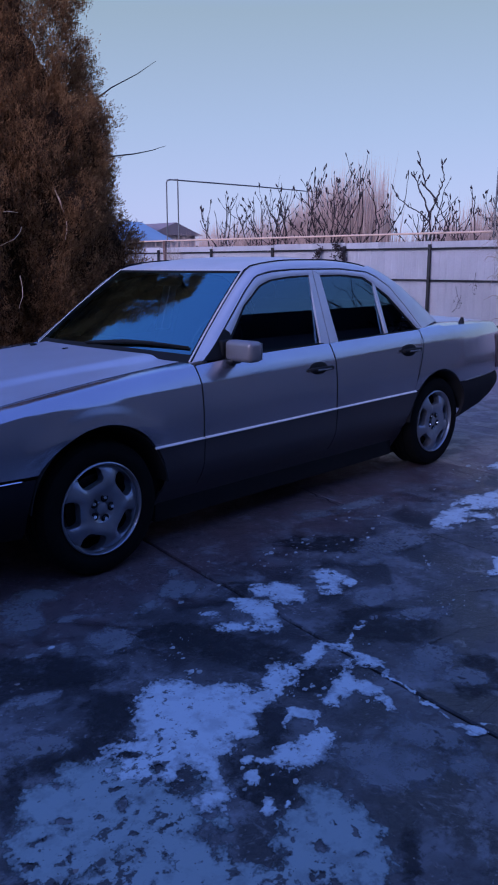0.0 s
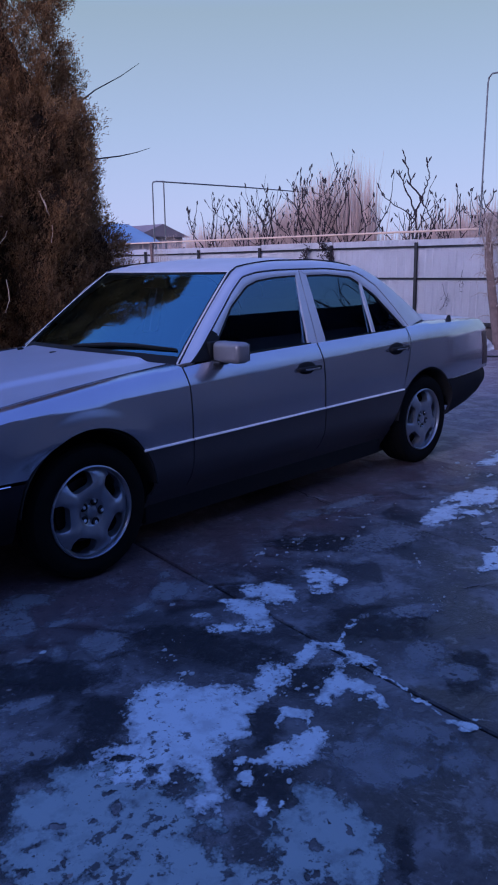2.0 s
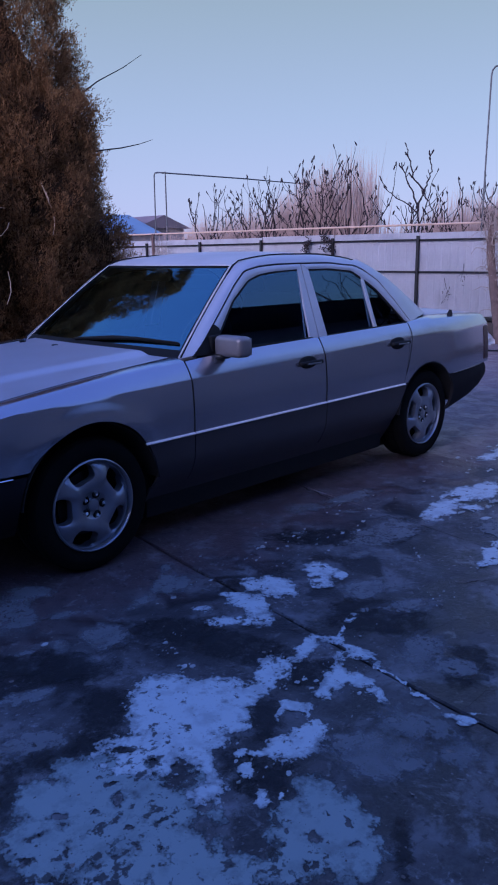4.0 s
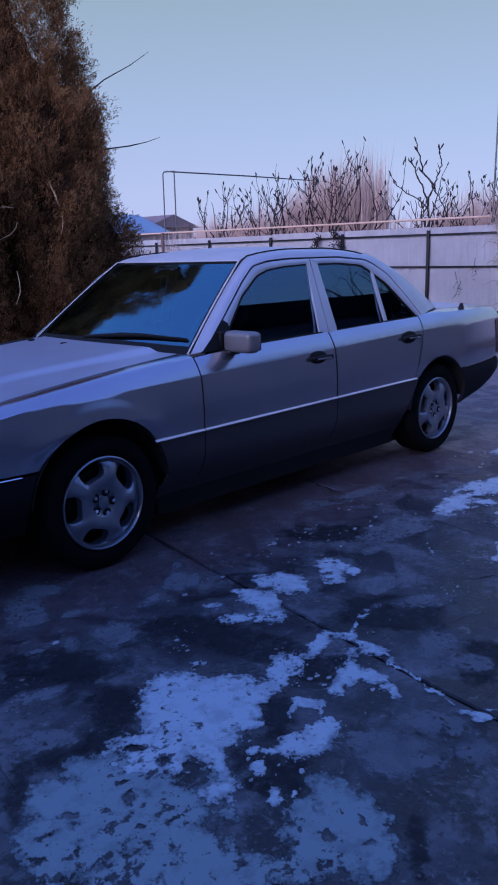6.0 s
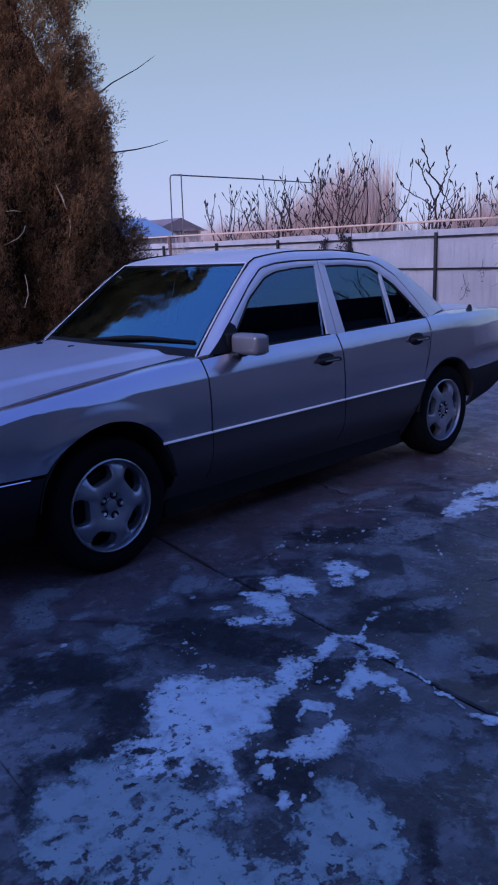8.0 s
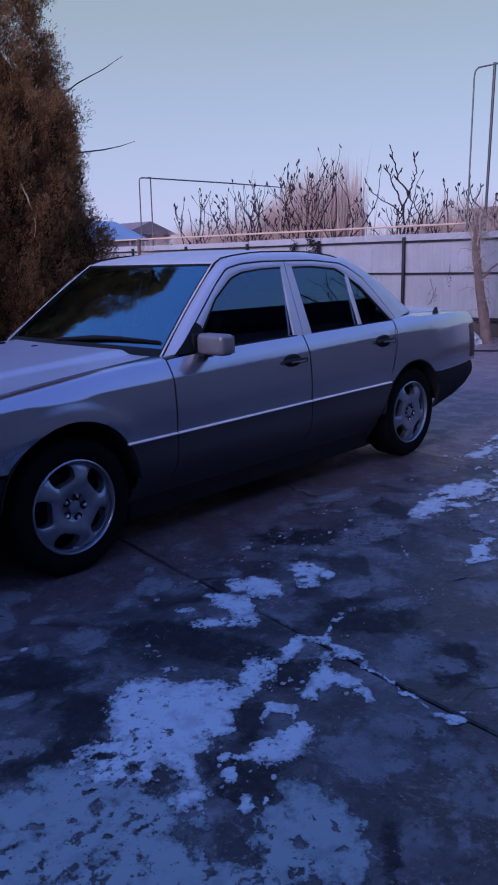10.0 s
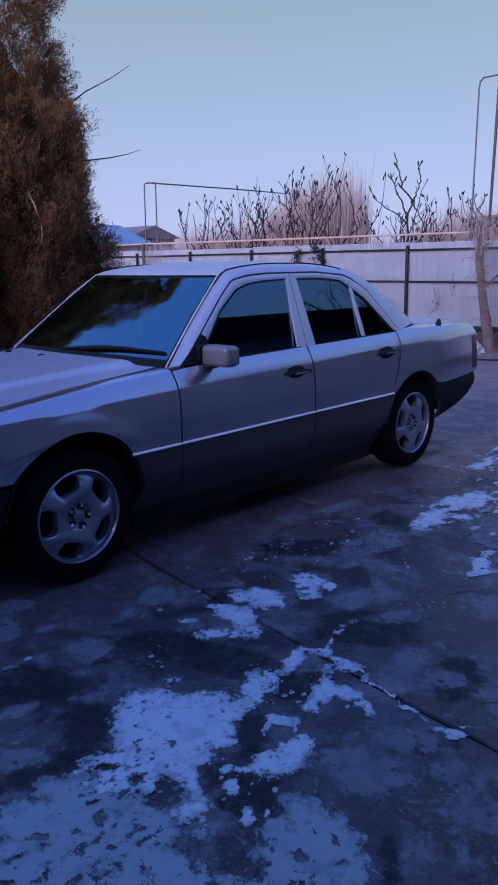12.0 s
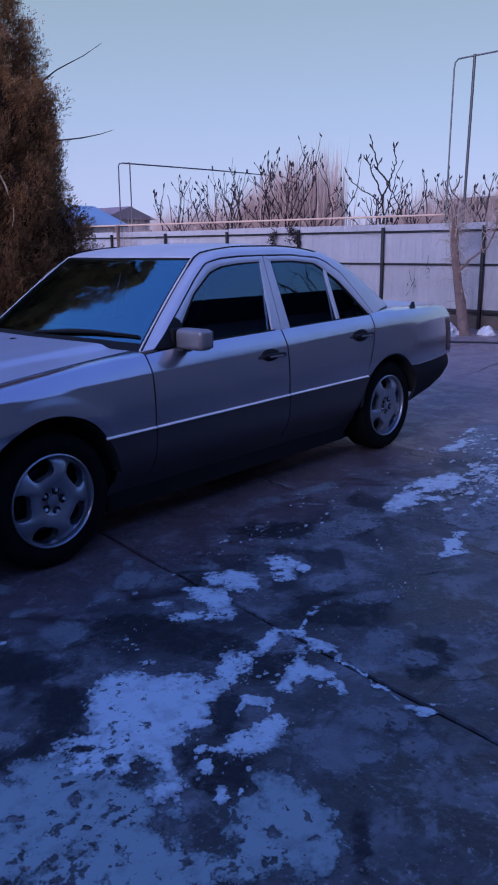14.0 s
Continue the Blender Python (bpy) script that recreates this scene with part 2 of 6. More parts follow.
M_alloy = mat("silver_alloy", (0.34, 0.36, 0.41), 0.34, metal=0.70, var=0.10, scale=14, bscale=250, coat=0.3)
M_tyre = mat("tyre_rubber", (0.008, 0.008, 0.008), 0.95, var=0.35, scale=14, bump=0.0006, bscale=180, spec=0.12)
M_dark = mat("underbody_black", (0.008, 0.008, 0.009), 0.9, var=0.3)
M_cloth = mat("dark_seat_cloth", (0.02, 0.02, 0.024), 0.95, var=0.3, scale=30, bump=0.001, bscale=300)
M_wind = glass("windscreen_glass", (0.50, 0.60, 0.62), 4.3, (0.47, 0.84, 0.93))
M_tint = glass("tinted_side_glass", (0.22, 0.25, 0.30), 2.6, (0.38, 0.63, 1.0))
M_lamp = mat("clear_lamp_glass", (0.35, 0.36, 0.38), 0.12, metal=0.3, var=0.2, scale=40, coat=1.0)
M_red = mat("red_lamp_lens", (0.032, 0.008, 0.012), 0.35, var=0.2, scale=30, coat=0.15)
M_amber = mat("amber_lamp_lens", (0.5, 0.16, 0.02), 0.2, var=0.2, scale=30, coat=1.0)
M_sheet = mat("pale_fence_sheet", (0.69, 0.665, 0.695), 0.55, var=0.14, scale=1.7, bscale=25, bump=0.0015)
M_steel = mat("dark_steel", (0.016, 0.014, 0.016), 0.55, metal=0.3, var=0.35, scale=8, bump=0.0008)
M_rust = mat("rusty_post", (0.13, 0.075, 0.065), 0.85, var=0.35, scale=9, bump=0.001)
M_base = mat("fence_base_boards", (0.085, 0.066, 0.060), 0.9, var=0.35, scale=4, bump=0.004)
M_pipe = mat("faded_yellow_pipe", (0.62, 0.43, 0.32), 0.6, var=0.2, scale=7, bscale=90)
# warm near-white instead of chrome: the bright reflection is in the colour
M_bright = mat("bright_trim", (0.97, 0.91, 0.86), 0.25, metal=0.1, var=0.05, scale=20)
M_dark_pipe = mat("dark_painted_pipe", (0.035, 0.036, 0.042), 0.5, var=0.25, scale=7, bscale=90)
M_grey_pipe = mat("grey_painted_pipe", (0.085, 0.085, 0.095), 0.5, var=0.25, scale=7, bscale=90)
M_bark = mat("grey_bark", (0.17, 0.115, 0.10), 0.95, var=0.45, scale=9, bump=0.012, bscale=26)
M_twig = mat("dark_twig", (0.020, 0.012, 0.016), 0.9, var=0.45, scale=9, island=0.3)
M_bud = mat("dead_leaf", (0.030, 0.018, 0.020), 0.95, var=0.4, scale=20, island=0.4)
M_reed = mat("dry_reed", (0.36, 0.24, 0.20), 0.95, scale=1.5, island=0.6, col2=(0.68, 0.50, 0.43))
M_straw = mat("pale_straw", (0.40, 0.32, 0.28), 0.95, var=0.3, scale=6, island=0.4)
M_stalk = mat("bleached_stalk", (0.70, 0.50, 0.33), 0.9, var=0.2, scale=9)
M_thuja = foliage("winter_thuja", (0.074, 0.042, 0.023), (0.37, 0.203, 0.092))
M_wall = mat("house_render", (0.30, 0.275, 0.28), 0.9, var=0.25, scale=1.5, bump=0.003)
M_roof = mat("dark_roof_sheet", (0.05, 0.045, 0.05), 0.6, var=0.25, scale=3)
M_blue = mat("blue_roof_sheet", (0.21, 0.30, 0.42), 0.5, var=0.2, scale=0.6)
M_far_roof = mat("faded_brown_roof", (0.25, 0.185, 0.20), 0.8, var=0.2, scale=0.7)
M_far = mat("far_wall", (0.40, 0.33, 0.35), 0.9, var=0.2, scale=0.6)
M_shed = mat("weathered_shed_wall", (0.065, 0.060, 0.058), 0.9, var=0.25, scale=2)
M_gate = mat("tan_gate_sheet", (0.42, 0.33, 0.28), 0.6, var=0.2, scale=2.5, bscale=40, bump=0.001)
M_hose = mat("black_hose", (0.02, 0.02, 0.022), 0.5, var=0.2)

# ---------------------------------------------------------------- mesh helpers


def part(name, bm, material, parent=None, label="", sharp=0.6):
    """Links a bmesh as one mesh object under a thing or a part."""
    bmesh.ops.recalc_face_normals(bm, faces=bm.faces)
    for f in bm.faces:
        f.smooth = True
    for e in bm.edges:
        if len(e.link_faces) == 2 and e.calc_face_angle(0) > sharp:
            e.smooth = False
    me = bpy.data.meshes.new(name)
    bm.to_mesh(me)
    bm.free()
    me.materials.append(material)
    ob = new(name, me)
    if parent is not None:
        ob.parent = parent
    if label:
        ob["label"] = label
    return ob


def thing(name, label, category, at=(0, 0, 0), turn=0.0, group="", kind=""):
    ob = new(name)
    ob.matrix_world = pose(*at, 0, 0, turn)
    ob.empty_display_size = 0.1
    return tagged(ob, label, category, group, kind)


def curve(xs, ys):
    """Smooth curve through the given pairs (monotone cubic)."""
    xs, ys = np.array(xs, float), np.array(ys, float)
    h = np.diff(xs)
    d = np.diff(ys) / h
    m = np.zeros_like(ys)
    m[0], m[-1] = d[0], d[-1]
    for i in range(1, len(ys) - 1):
        m[i] = 0 if d[i - 1] * d[i] <= 0 else 2 * d[i - 1] * d[i] / (d[i - 1] + d[i])

    def f(x):
        x = min(max(x, xs[0]), xs[-1])
        i = min(int(np.searchsorted(xs, x, "right")) - 1, len(h) - 1)
        t = (x - xs[i]) / h[i]
        return float((1 + 2 * t) * (1 - t) ** 2 * ys[i] + t * (1 - t) ** 2 * h[i] * m[i] + t * t * (3 - 2 * t) * ys[i + 1] + t * t * (t - 1) * h[i] * m[i + 1])

    return f


def patch(fn, nu, nv, thick=0.0, bm=None):
    """Grid of fn(u, v), u and v from 0 to 1; thick turns it into a plate."""
    own = bm is None
    bm = bm or bmesh.new()
    g = [[bm.verts.new(fn(i / nu, j / nv)) for j in range(nv + 1)] for i in range(nu + 1)]
    fs = []
    for i in range(nu):
        for j in range(nv):
            fs.append(bm.faces.new((g[i][j], g[i + 1][j], g[i + 1][j + 1], g[i][j + 1])))
    if thick and own:
        bmesh.ops.remove_doubles(bm, verts=bm.verts, dist=1e-5)
        bmesh.ops.recalc_face_normals(bm, faces=bm.faces)
        bmesh.ops.solidify(bm, geom=bm.faces[:], thickness=thick)
    return bm


def box(cx, cy, cz, sx, sy, sz, bevel=0.0, bm=None, rot=None, seg=2):
    bm = bm or bmesh.new()
    m = Matrix.Translation((cx, cy, cz)) @ (rot or Matrix.Identity(4)) @ Matrix.Diagonal((sx, sy, sz, 1))
    vs = bmesh.ops.create_cube(bm, size=1, matrix=m)["verts"]
    if bevel:
        es = list({e for v in vs for e in v.link_edges})
        bmesh.ops.bevel(bm, geom=es, offset=bevel, segments=seg, affect="EDGES", profile=0.5)
    return bm


def tube(pts, radii, sides=6, bm=None, cap=True):
    """Tapered tube along points."""
    bm = bm or bmesh.new()
    pts = [Vector(p) for p in pts]
    if not hasattr(radii, "__len__"):
        radii = [radii] * len(pts)
    rings = []
    for i, p in enumerate(pts):
        d = (pts[min(i + 1, len(pts) - 1)] - pts[max(i - 1, 0)]).normalized()
        a = d.orthogonal().normalized() if i == 0 else (a - d * a.dot(d)).normalized()
        b = d.cross(a)
        rings.append([bm.verts.new(p + (a * math.cos(k * 2 * math.pi / sides) + b * math.sin(k * 2 * math.pi / sides)) * radii[i]) for k in range(sides)])
    for r0, r1 in zip(rings, rings[1:]):
        for k in range(sides):
            bm.faces.new((r0[k], r0[(k + 1) % sides], r1[(k + 1) % sides], r1[k]))
    if cap:
        bm.faces.new(rings[0][::-1])
        bm.faces.new(rings[-1])
    return bm


def revolve(profile, n, bm=None, axis_y=True):
    """Turns (radius, y) pairs about the y axis."""
    bm = bm or bmesh.new()
    rings = []
    for k in range(n):
        a = 2 * math.pi * k / n
        rings.append([bm.verts.new((r * math.cos(a), y, r * math.sin(a))) for r, y in profile])
    for k in range(n):
        p, q = rings[k], rings[(k + 1) % n]
        for i in range(len(profile) - 1):
            bm.faces.new((p[i], q[i], q[i + 1], p[i + 1]))
    bmesh.ops.remove_doubles(bm, verts=bm.verts, dist=1e-5)
    return bm


def along(pts, n):
    """n + 1 points at even steps along a polyline."""
    p = np.array(pts, float)
    s = np.concatenate(([0], np.cumsum(np.linalg.norm(np.diff(p, axis=0), axis=1))))
    return np.array([[np.interp(t, s, p[:, k]) for k in range(p.shape[1])] for t in np.linspace(0, s[-1], n + 1)])

# ---------------------------------------------------------------- the car
# own axes: x rearwards from the front axle, y across from the centre line, z up from the ground
TOP = curve((-0.76, -0.60, -0.363, -0.1, 0.2, 0.55, 0.75, 1.0, 1.75, 2.6, 3.0, 3.5, 3.86), (0.735, 0.775, 0.822, 0.850, 0.876, 0.900, 0.914, 0.926, 0.944, 0.963, 0.970, 0.962, 0.945))
CREASE = curve((-0.76, -0.45, 0.6, 1.45, 2.5, 3.86), (0.70, 0.785, 0.812, 0.832, 0.868, 0.880))
LOW = curve((0.16, 0.22, 0.32, 0.45, 0.56, 0.64, 0.72, 0.80, 0.87), (0.775, 0.825, 0.850, 0.864, 0.870, 0.872, 0.869, 0.861, 0.851))
ROOF = curve((1.08, 1.105, 1.175, 1.30, 1.6, 1.9, 2.2, 2.45), (1.343, 1.356, 1.385, 1.416, 1.440, 1.441, 1.420, 1.375))
HOOD = curve((-0.76, -0.5, -0.2, 0.2, 0.55, 0.75), (0.765, 0.825, 0.868, 0.912, 0.942, 0.957))
AXLE_R, AXLE_Z = 2.822, 0.313
ARCHES = ((0.012, 0.328, 0.378), (AXLE_R, 0.315, 0.372))  # x, z and radius of the wheel arches


def taper(x):
    if x < -0.1:
        return -0.10 * ((-0.1 - x) / 0.7) ** 2.2
    if x > 3.05:
        return -0.068 * ((x - 3.05) / 0.75) ** 2.0
    return 0.0


def side_v(x, z):
    """Half width of the body side at x and z."""
    top = TOP(x)
    cr = min(CREASE(x), top - 0.035)
    v = LOW(min(z, cr))
    if z > cr:
        s = (z - cr) / (top - cr)
        v = LOW(cr) - 0.004 * min(1, s * 4) - 0.050 * s ** 1.5
    for ax, az, ARCH in ARCHES:  # slight flare round the wheel arches
        r = math.hypot(x - ax, z - az)
        if z > az and ARCH - 0.02 < r < ARCH + 0.13:
            v += (0.026 if ax < 1 else 0.003) * min(1, max(0, (z - 0.57) / 0.10)) * math.cos(math.pi / 2 * min(1, abs(r - ARCH) / 0.125)) ** 2
    return v + taper(x)


def green_v(z):
    """Half width of the glasshouse side."""
    return 0.80 - (z - 0.92) * 0.355


def arch_z(x, low):
    for ax, az, ARCH in ARCHES:
        if abs(x - ax) < ARCH:
            return max(low, az + math.sqrt(ARCH ** 2 - (x - ax) ** 2))
    return low


def side_panel(s, x0, x1, low, top, inner=None, nu=24, nv=14):
    """Outer skin of one side: from low(x) to top(x), then over the shoulder to half width inner."""

    def fn(u, t):
        a, b = x0(t), x1(t)
        x = a + (b - a) * u
        k = 0.8 if inner else 1.0
        if t <= k:
            z0, z1 = low(x), top(x)
            cr, f = max(z0 + 0.01, min(CREASE(x), z1 - 0.035)), t / k
            z = z0 + (cr - z0) * f / 0.5 if f <= 0.5 else cr + (z1 - cr) * (f - 0.5) / 0.5
            return (x, s * side_v(x, z), z)
        f = (t - k) / (1 - k)
        v0, z0 = side_v(x, top(x)), top(x)
        v1, z1 = inner(x)
        return (x, s * (v0 + (v1 - v0) * f), z0 + (z1 - z0) * f + 0.006 * math.sin(math.pi * f))

    return patch(fn, nu, nv, 0.012)


def const(c):
    return lambda *_: c


car = thing("sedan_car", "smoke-silver four-door saloon car parked on wet concrete", "car", (0, 0.87, 0))
TRIM = curve((-0.8, 0.3, 2.5, 3.07, 3.6), (0.545, 0.552, 0.570, 0.572, 0.590))

A_LINE = [(0.696, 0.928), (0.879, 1.077), (1.094, 1.260), (1.203, 1.337), (1.328, 1.360), (1.50, 1.370), (1.95, 1.372), (2.221, 1.351), (2.305, 1.323), (2.435, 1.253), (2.568, 1.120), (2.699, 0.967)]
F_OUT = [(0.705, 0.925), (0.885, 1.070), (1.10, 1.252), (1.207, 1.328), (1.33, 1.350), (1.50, 1.360), (1.690, 1.362)]
F_IN = [(0.815, 0.935), (0.891, 1.012), (1.058, 1.180), (1.215, 1.283), (1.314, 1.312), (1.459, 1.326), (1.655, 1.333)]
R_OUT = [(1.700, 1.362), (1.95, 1.362), (2.218, 1.342), (2.30, 1.314), (2.428, 1.246), (2.56, 1.115), (2.689, 0.967)]
R_IN = [(1.753, 1.332), (1.954, 1.333), (2.177, 1.315), (2.26, 1.275), (2.395, 1.195), (2.515, 1.085), (2.632, 0.975)]


def strip(s, outer, inner, n, off=0.0, thick=0.014, mid=0.0):
    """Plate on the glasshouse side between two lines of (x, z)."""
    a, b = along(outer, n), along(inner, n)

    def fn(u, t):
        i = round(u * n)
        x, z = a[i] * (1 - t) + b[i] * t
        return (x, s * (green_v(z) + off + mid * math.sin(math.pi * t)), z)

    return patch(fn, n, 3, thick)


def pane(s, low, high, n, off=-0.014):
    """Curved side pane between a lower and an upper line of (x, z)."""
    a, b = along(low, n), along(high, n)

    def fn(u, t):
        i = round(u * n)
        x, z = a[i] * (1 - t) + b[i] * t
        return (x, s * (green_v(1.12) - (z - 1.12) * 0.305 + off), z)

    return patch(fn, n, 8)


def wind_edge(t):
    """Side edge of the windscreen: x, half width, z."""
    return (0.645 + 0.540 * t, 0.722 - 0.162 * t, 0.906 + 0.447 * t + 0.012 * math.sin(math.pi * t))


def rear_edge(t):
    """Side edge of the rear window."""
    return (2.40 + 0.68 * t, 0.545 + 0.11 * t, 1.378 - 0.385 * t + 0.030 * math.sin(math.pi * t))


def roof_z(x, v):
    return ROOF(x) - 0.032 * (v / 0.6) ** 2


def roof_front(v):
    return 1.115 + 0.070 * (v / 0.56) ** 2


def roof_back(v):
    return 2.44 - 0.04 * (v / 0.545) ** 2


for s in (-1, 1):
    # front wing
    part("front_wing", side_panel(s, const(-0.735), const(0.616), lambda x: arch_z(x, 0.548 if x > 0 else 0.535), TOP, lambda x: (0.703, HOOD(x) - 0.030), 72, 20), M_paint, car)
    # doors
    fd = part("front_door", side_panel(s, const(0.622), const(1.672), TRIM, TOP, nu=26, nv=16), M_paint, car)
    rear_x = lambda t: 2.50 + 0.10 * min(1, t * 1.2) ** 0.7 + 0.03 * t
    rd = part("rear_door", side_panel(s, const(1.679), rear_x, lambda x: arch_z(x, TRIM(x)), TOP, nu=26, nv=16), M_paint, car)
    # rear quarter with the deck shoulder
    part("rear_quarter", side_panel(s, lambda t: rear_x(min(1, t / 0.8)) + 0.006, const(3.80), lambda x: arch_z(x, TRIM(x)), TOP, lambda x: (0.668 + min(0, taper(x)) * 0.6 if x > 2.95 else 0.73, TOP(x) + 0.012), 72, 20), M_paint, car)
    # dark lower cladding
    for a, b, nm in ((0.30, 0.616, "wing_cladding"), (0.622, 1.672, "front_door_cladding"), (1.679, 2.53, "rear_door_cladding")):
        def clad(u, t, a=a, b=b):
            z_mid = 0.30 + (TRIM((a + b) / 2) - 0.308) * t
            ax, az, ARCH = ARCHES[0] if a < 1 else ARCHES[1]
            r = math.sqrt(max(0, ARCH ** 2 - (z_mid - az) ** 2)) + (ax if a < 1 else 0)
            lo, hi = (max(a, r) if a < 0.35 else a), (min(b, AXLE_R - r) if b > 2.4 else b)
            x = lo + (hi - lo) * u
            z = 0.30 + (TRIM(x) - 0.308) * t
            return (x, s * (LOW(z) + 0.006 - 0.050 * max(0.0, (0.44 - z) / 0.14) ** 1.8), z)
        part(nm, patch(clad, 16, 10, 0.012), M_clad, car)
    part("sill", patch(lambda u, t: (0.375 + (2.47 - 0.375) * u, s * (0.803 - 0.13 * (1 - t)), 0.105 + 0.195 * t), 20, 5, 0.012), M_clad, car)
    # bright strips above the cladding
    for a, b in ((0.305, 0.616), (0.623, 1.671), (1.680, 2.515)):
        part("trim_strip", patch(lambda u, t: (a + (b - a) * u, s * (0.8835 - 0.015 * t ** 1.3), TRIM(a + (b - a) * u) - 0.0035 + 0.0074 * t), 20, 4, 0.006), M_bright, car, "thin chrome strip with its bright reflection put into the colour")
    # black liners of the wheel arches
    for ax, az, ARCH in ARCHES:
        part("wheel_arch_liner", patch(lambda u, t: (ax + (ARCH - 0.004) * math.cos(math.pi * (0.92 * u + 0.04)), s * (0.872 - 0.37 * t), az + (ARCH - 0.004) * math.sin(math.pi * (0.92 * u + 0.04))), 28, 3, 0.006), M_dark, car)
        part("wheel_arch_wall", patch(lambda u, t: (ax + ARCH * t * math.cos(math.pi * u), s * 0.50, az + ARCH * t * math.sin(math.pi * u)), 24, 2, 0.006), M_dark, car)
    # door frames, panes, seals
    part("window_frame", strip(s, F_OUT, F_IN, 36, 0.0, mid=0.004), M_paint_dull, fd)
    part("pillar_cover", strip(s, [(1.690, 1.362), (1.688, 0.938)], [(1.655, 1.333), (1.612, 0.935)], 12, 0.001), M_paint_dull, fd)
    part("pillar_cover", strip(s, [(1.698, 1.362), (1.696, 0.940)], [(1.753, 1.332), (1.773, 0.938)], 12, 0.001), M_paint_dull, rd)
    part("window_frame", strip(s, R_OUT, R_IN, 36, 0.0, mid=0.004), M_paint_dull, rd)
    inner_f = [(x + 0.010, z - 0.009) for x, z in F_IN]
    part("window_seal", strip(s, F_IN, inner_f, 36, -0.003, 0.01), M_black, fd)
    part("window_seal", strip(s, R_IN, [(x - 0.006, z - 0.011) for x, z in R_IN], 36, -0.003, 0.01), M_black, rd)
    part("window_pane", pane(s, [(0.80, 0.92), (1.625, 0.92)], F_IN, 30), M_tint, fd, "dark tinted glass")
    part("window_pane", pane(s, [(1.765, 0.925), (2.64, 0.945)], R_IN, 30), M_tint, rd, "dark tinted glass")
    part("quarter_bar", strip(s, [(2.258, 1.275), (2.268, 0.95)], [(2.284, 1.265), (2.296, 0.952)], 10, 0.0, 0.012), M_paint_dull, rd)
    part("sill_seal", strip(s, [(0.80, 0.937), (1.63, 0.948)], [(0.80, 0.922), (1.63, 0.932)], 10, 0.006, 0.02), M_black, fd)
    part("sill_seal", strip(s, [(1.77, 0.950), (2.64, 0.972)], [(1.77, 0.935), (2.64, 0.957)], 10, 0.006, 0.02), M_black, rd)
    part("mirror_corner", strip(s, [(0.682, 0.924), (0.878, 1.068)], [(0.915, 0.924), (0.905, 1.05)], 8, 0.006, 0.018), M_black, fd)
    # black line where the doors meet the roof frame
    part("door_gap_seal", strip(s, A_LINE, [(0.703, 0.925)] + F_OUT[1:-1] + [(1.695, 1.3625)] + R_OUT[1:-1] + [(2.690, 0.967)], 70, -0.008, 0.01), M_black, car)
    # side frame: pillar, roof rail and rear pillar
    la = along(A_LINE, 90)
    i0, i1 = 30, 62

    def rail(u, t, s=s):
        i = round(u * 90)
        x, z = la[i]
        a = Vector((x, green_v(z) + 0.002, z))
        if i <= i0:
            b = Vector(wind_edge(i / i0))
        elif i >= i1:
            b = Vector(rear_edge((i - i1) / (90 - i1)))
        else:
            f = (i - i0) / (i1 - i0)
            xx = wind_edge(1)[0] + (rear_edge(0)[0] - wind_edge(1)[0]) * f
            vv = 0.560 + (0.545 - 0.560) * f
            b = Vector((xx, vv, roof_z(xx, vv) + 0.001))
        p = a.lerp(b, t)
        bulge = (0.016 if s < 0 else 0.003) * math.sin(math.pi * t) * min(1, (i + 1) / 9)
        return (p.x, s * (p.y + bulge), p.z + bulge * 0.9)

    part("roof_side_frame", patch(rail, 90, 8, 0.02), M_paint_dull, car)
    # narrow black drip strip on the roof
    drip = [(wind_edge(t / 12)[0] + 0.012, s * (wind_edge(t / 12)[1] + 0.014), wind_edge(t / 12)[2] + 0.010) for t in range(0, 13)]
    drip += [(x, s * (0.568 - 0.015 * (x - 1.175) / 1.2), roof_z(x, 0.565) + 0.009) for x in np.linspace(1.25, 2.34, 14)]
    part("drip_strip", tube(drip, 0.0045, 5), M_black, car)
    # outside mirror
    mir = part("door_mirror", box(0.868 if s < 0 else 0.96, s * (0.898 if s < 0 else 0.845), 0.966, 0.095, 0.192 if s < 0 else 0.16, 0.106, 0.026, seg=4), M_mirror, car, "body-coloured door mirror housing")
    part("mirror_neck", box(0.862, s * 0.784, 0.968, 0.10, 0.034, 0.098, 0.012, seg=3), M_black, mir)
    part("mirror_foot", box(0.862, s * 0.818, 0.914, 0.075, 0.085, 0.034, 0.013, seg=3), M_plastic, mir)
    part("mirror_glass", box(0.917 if s < 0 else 1.009, s * (0.893 if s < 0 else 0.845), 0.966, 0.004, 0.18 if s < 0 else 0.12, 0.085, 0.0), M_chrome, mir)
    # door handles
    for hx, hz, d in ((1.515, 0.803, fd), (2.440, 0.838, rd)):
        vv = 0.855
        h = part("door_handle", box(hx + 0.012, s * (vv + 0.020), hz + 0.008, 0.200, 0.026, 0.026, 0.011, seg=3), M_black, d, "black door handle")
        cup = bmesh.new()
        bmesh.ops.create_uvsphere(cup, u_segments=16, v_segments=10, radius=1, matrix=Matrix.Translation((hx - 0.002, s * vv, hz + 0.006)) @ Matrix.Diagonal((0.088, 0.012, 0.042, 1)))
        part("handle_cup", cup, M_black, d)
        part("handle_insert", box(hx + 0.020, s * (vv + 0.0345), hz + 0.006, 0.125, 0.005, 0.009, 0.001), M_chrome, d)
    part("splash_guard", box(3.195, s * 0.73, 0.46, 0.02, 0.22, 0.18, 0.004), M_dark, car)
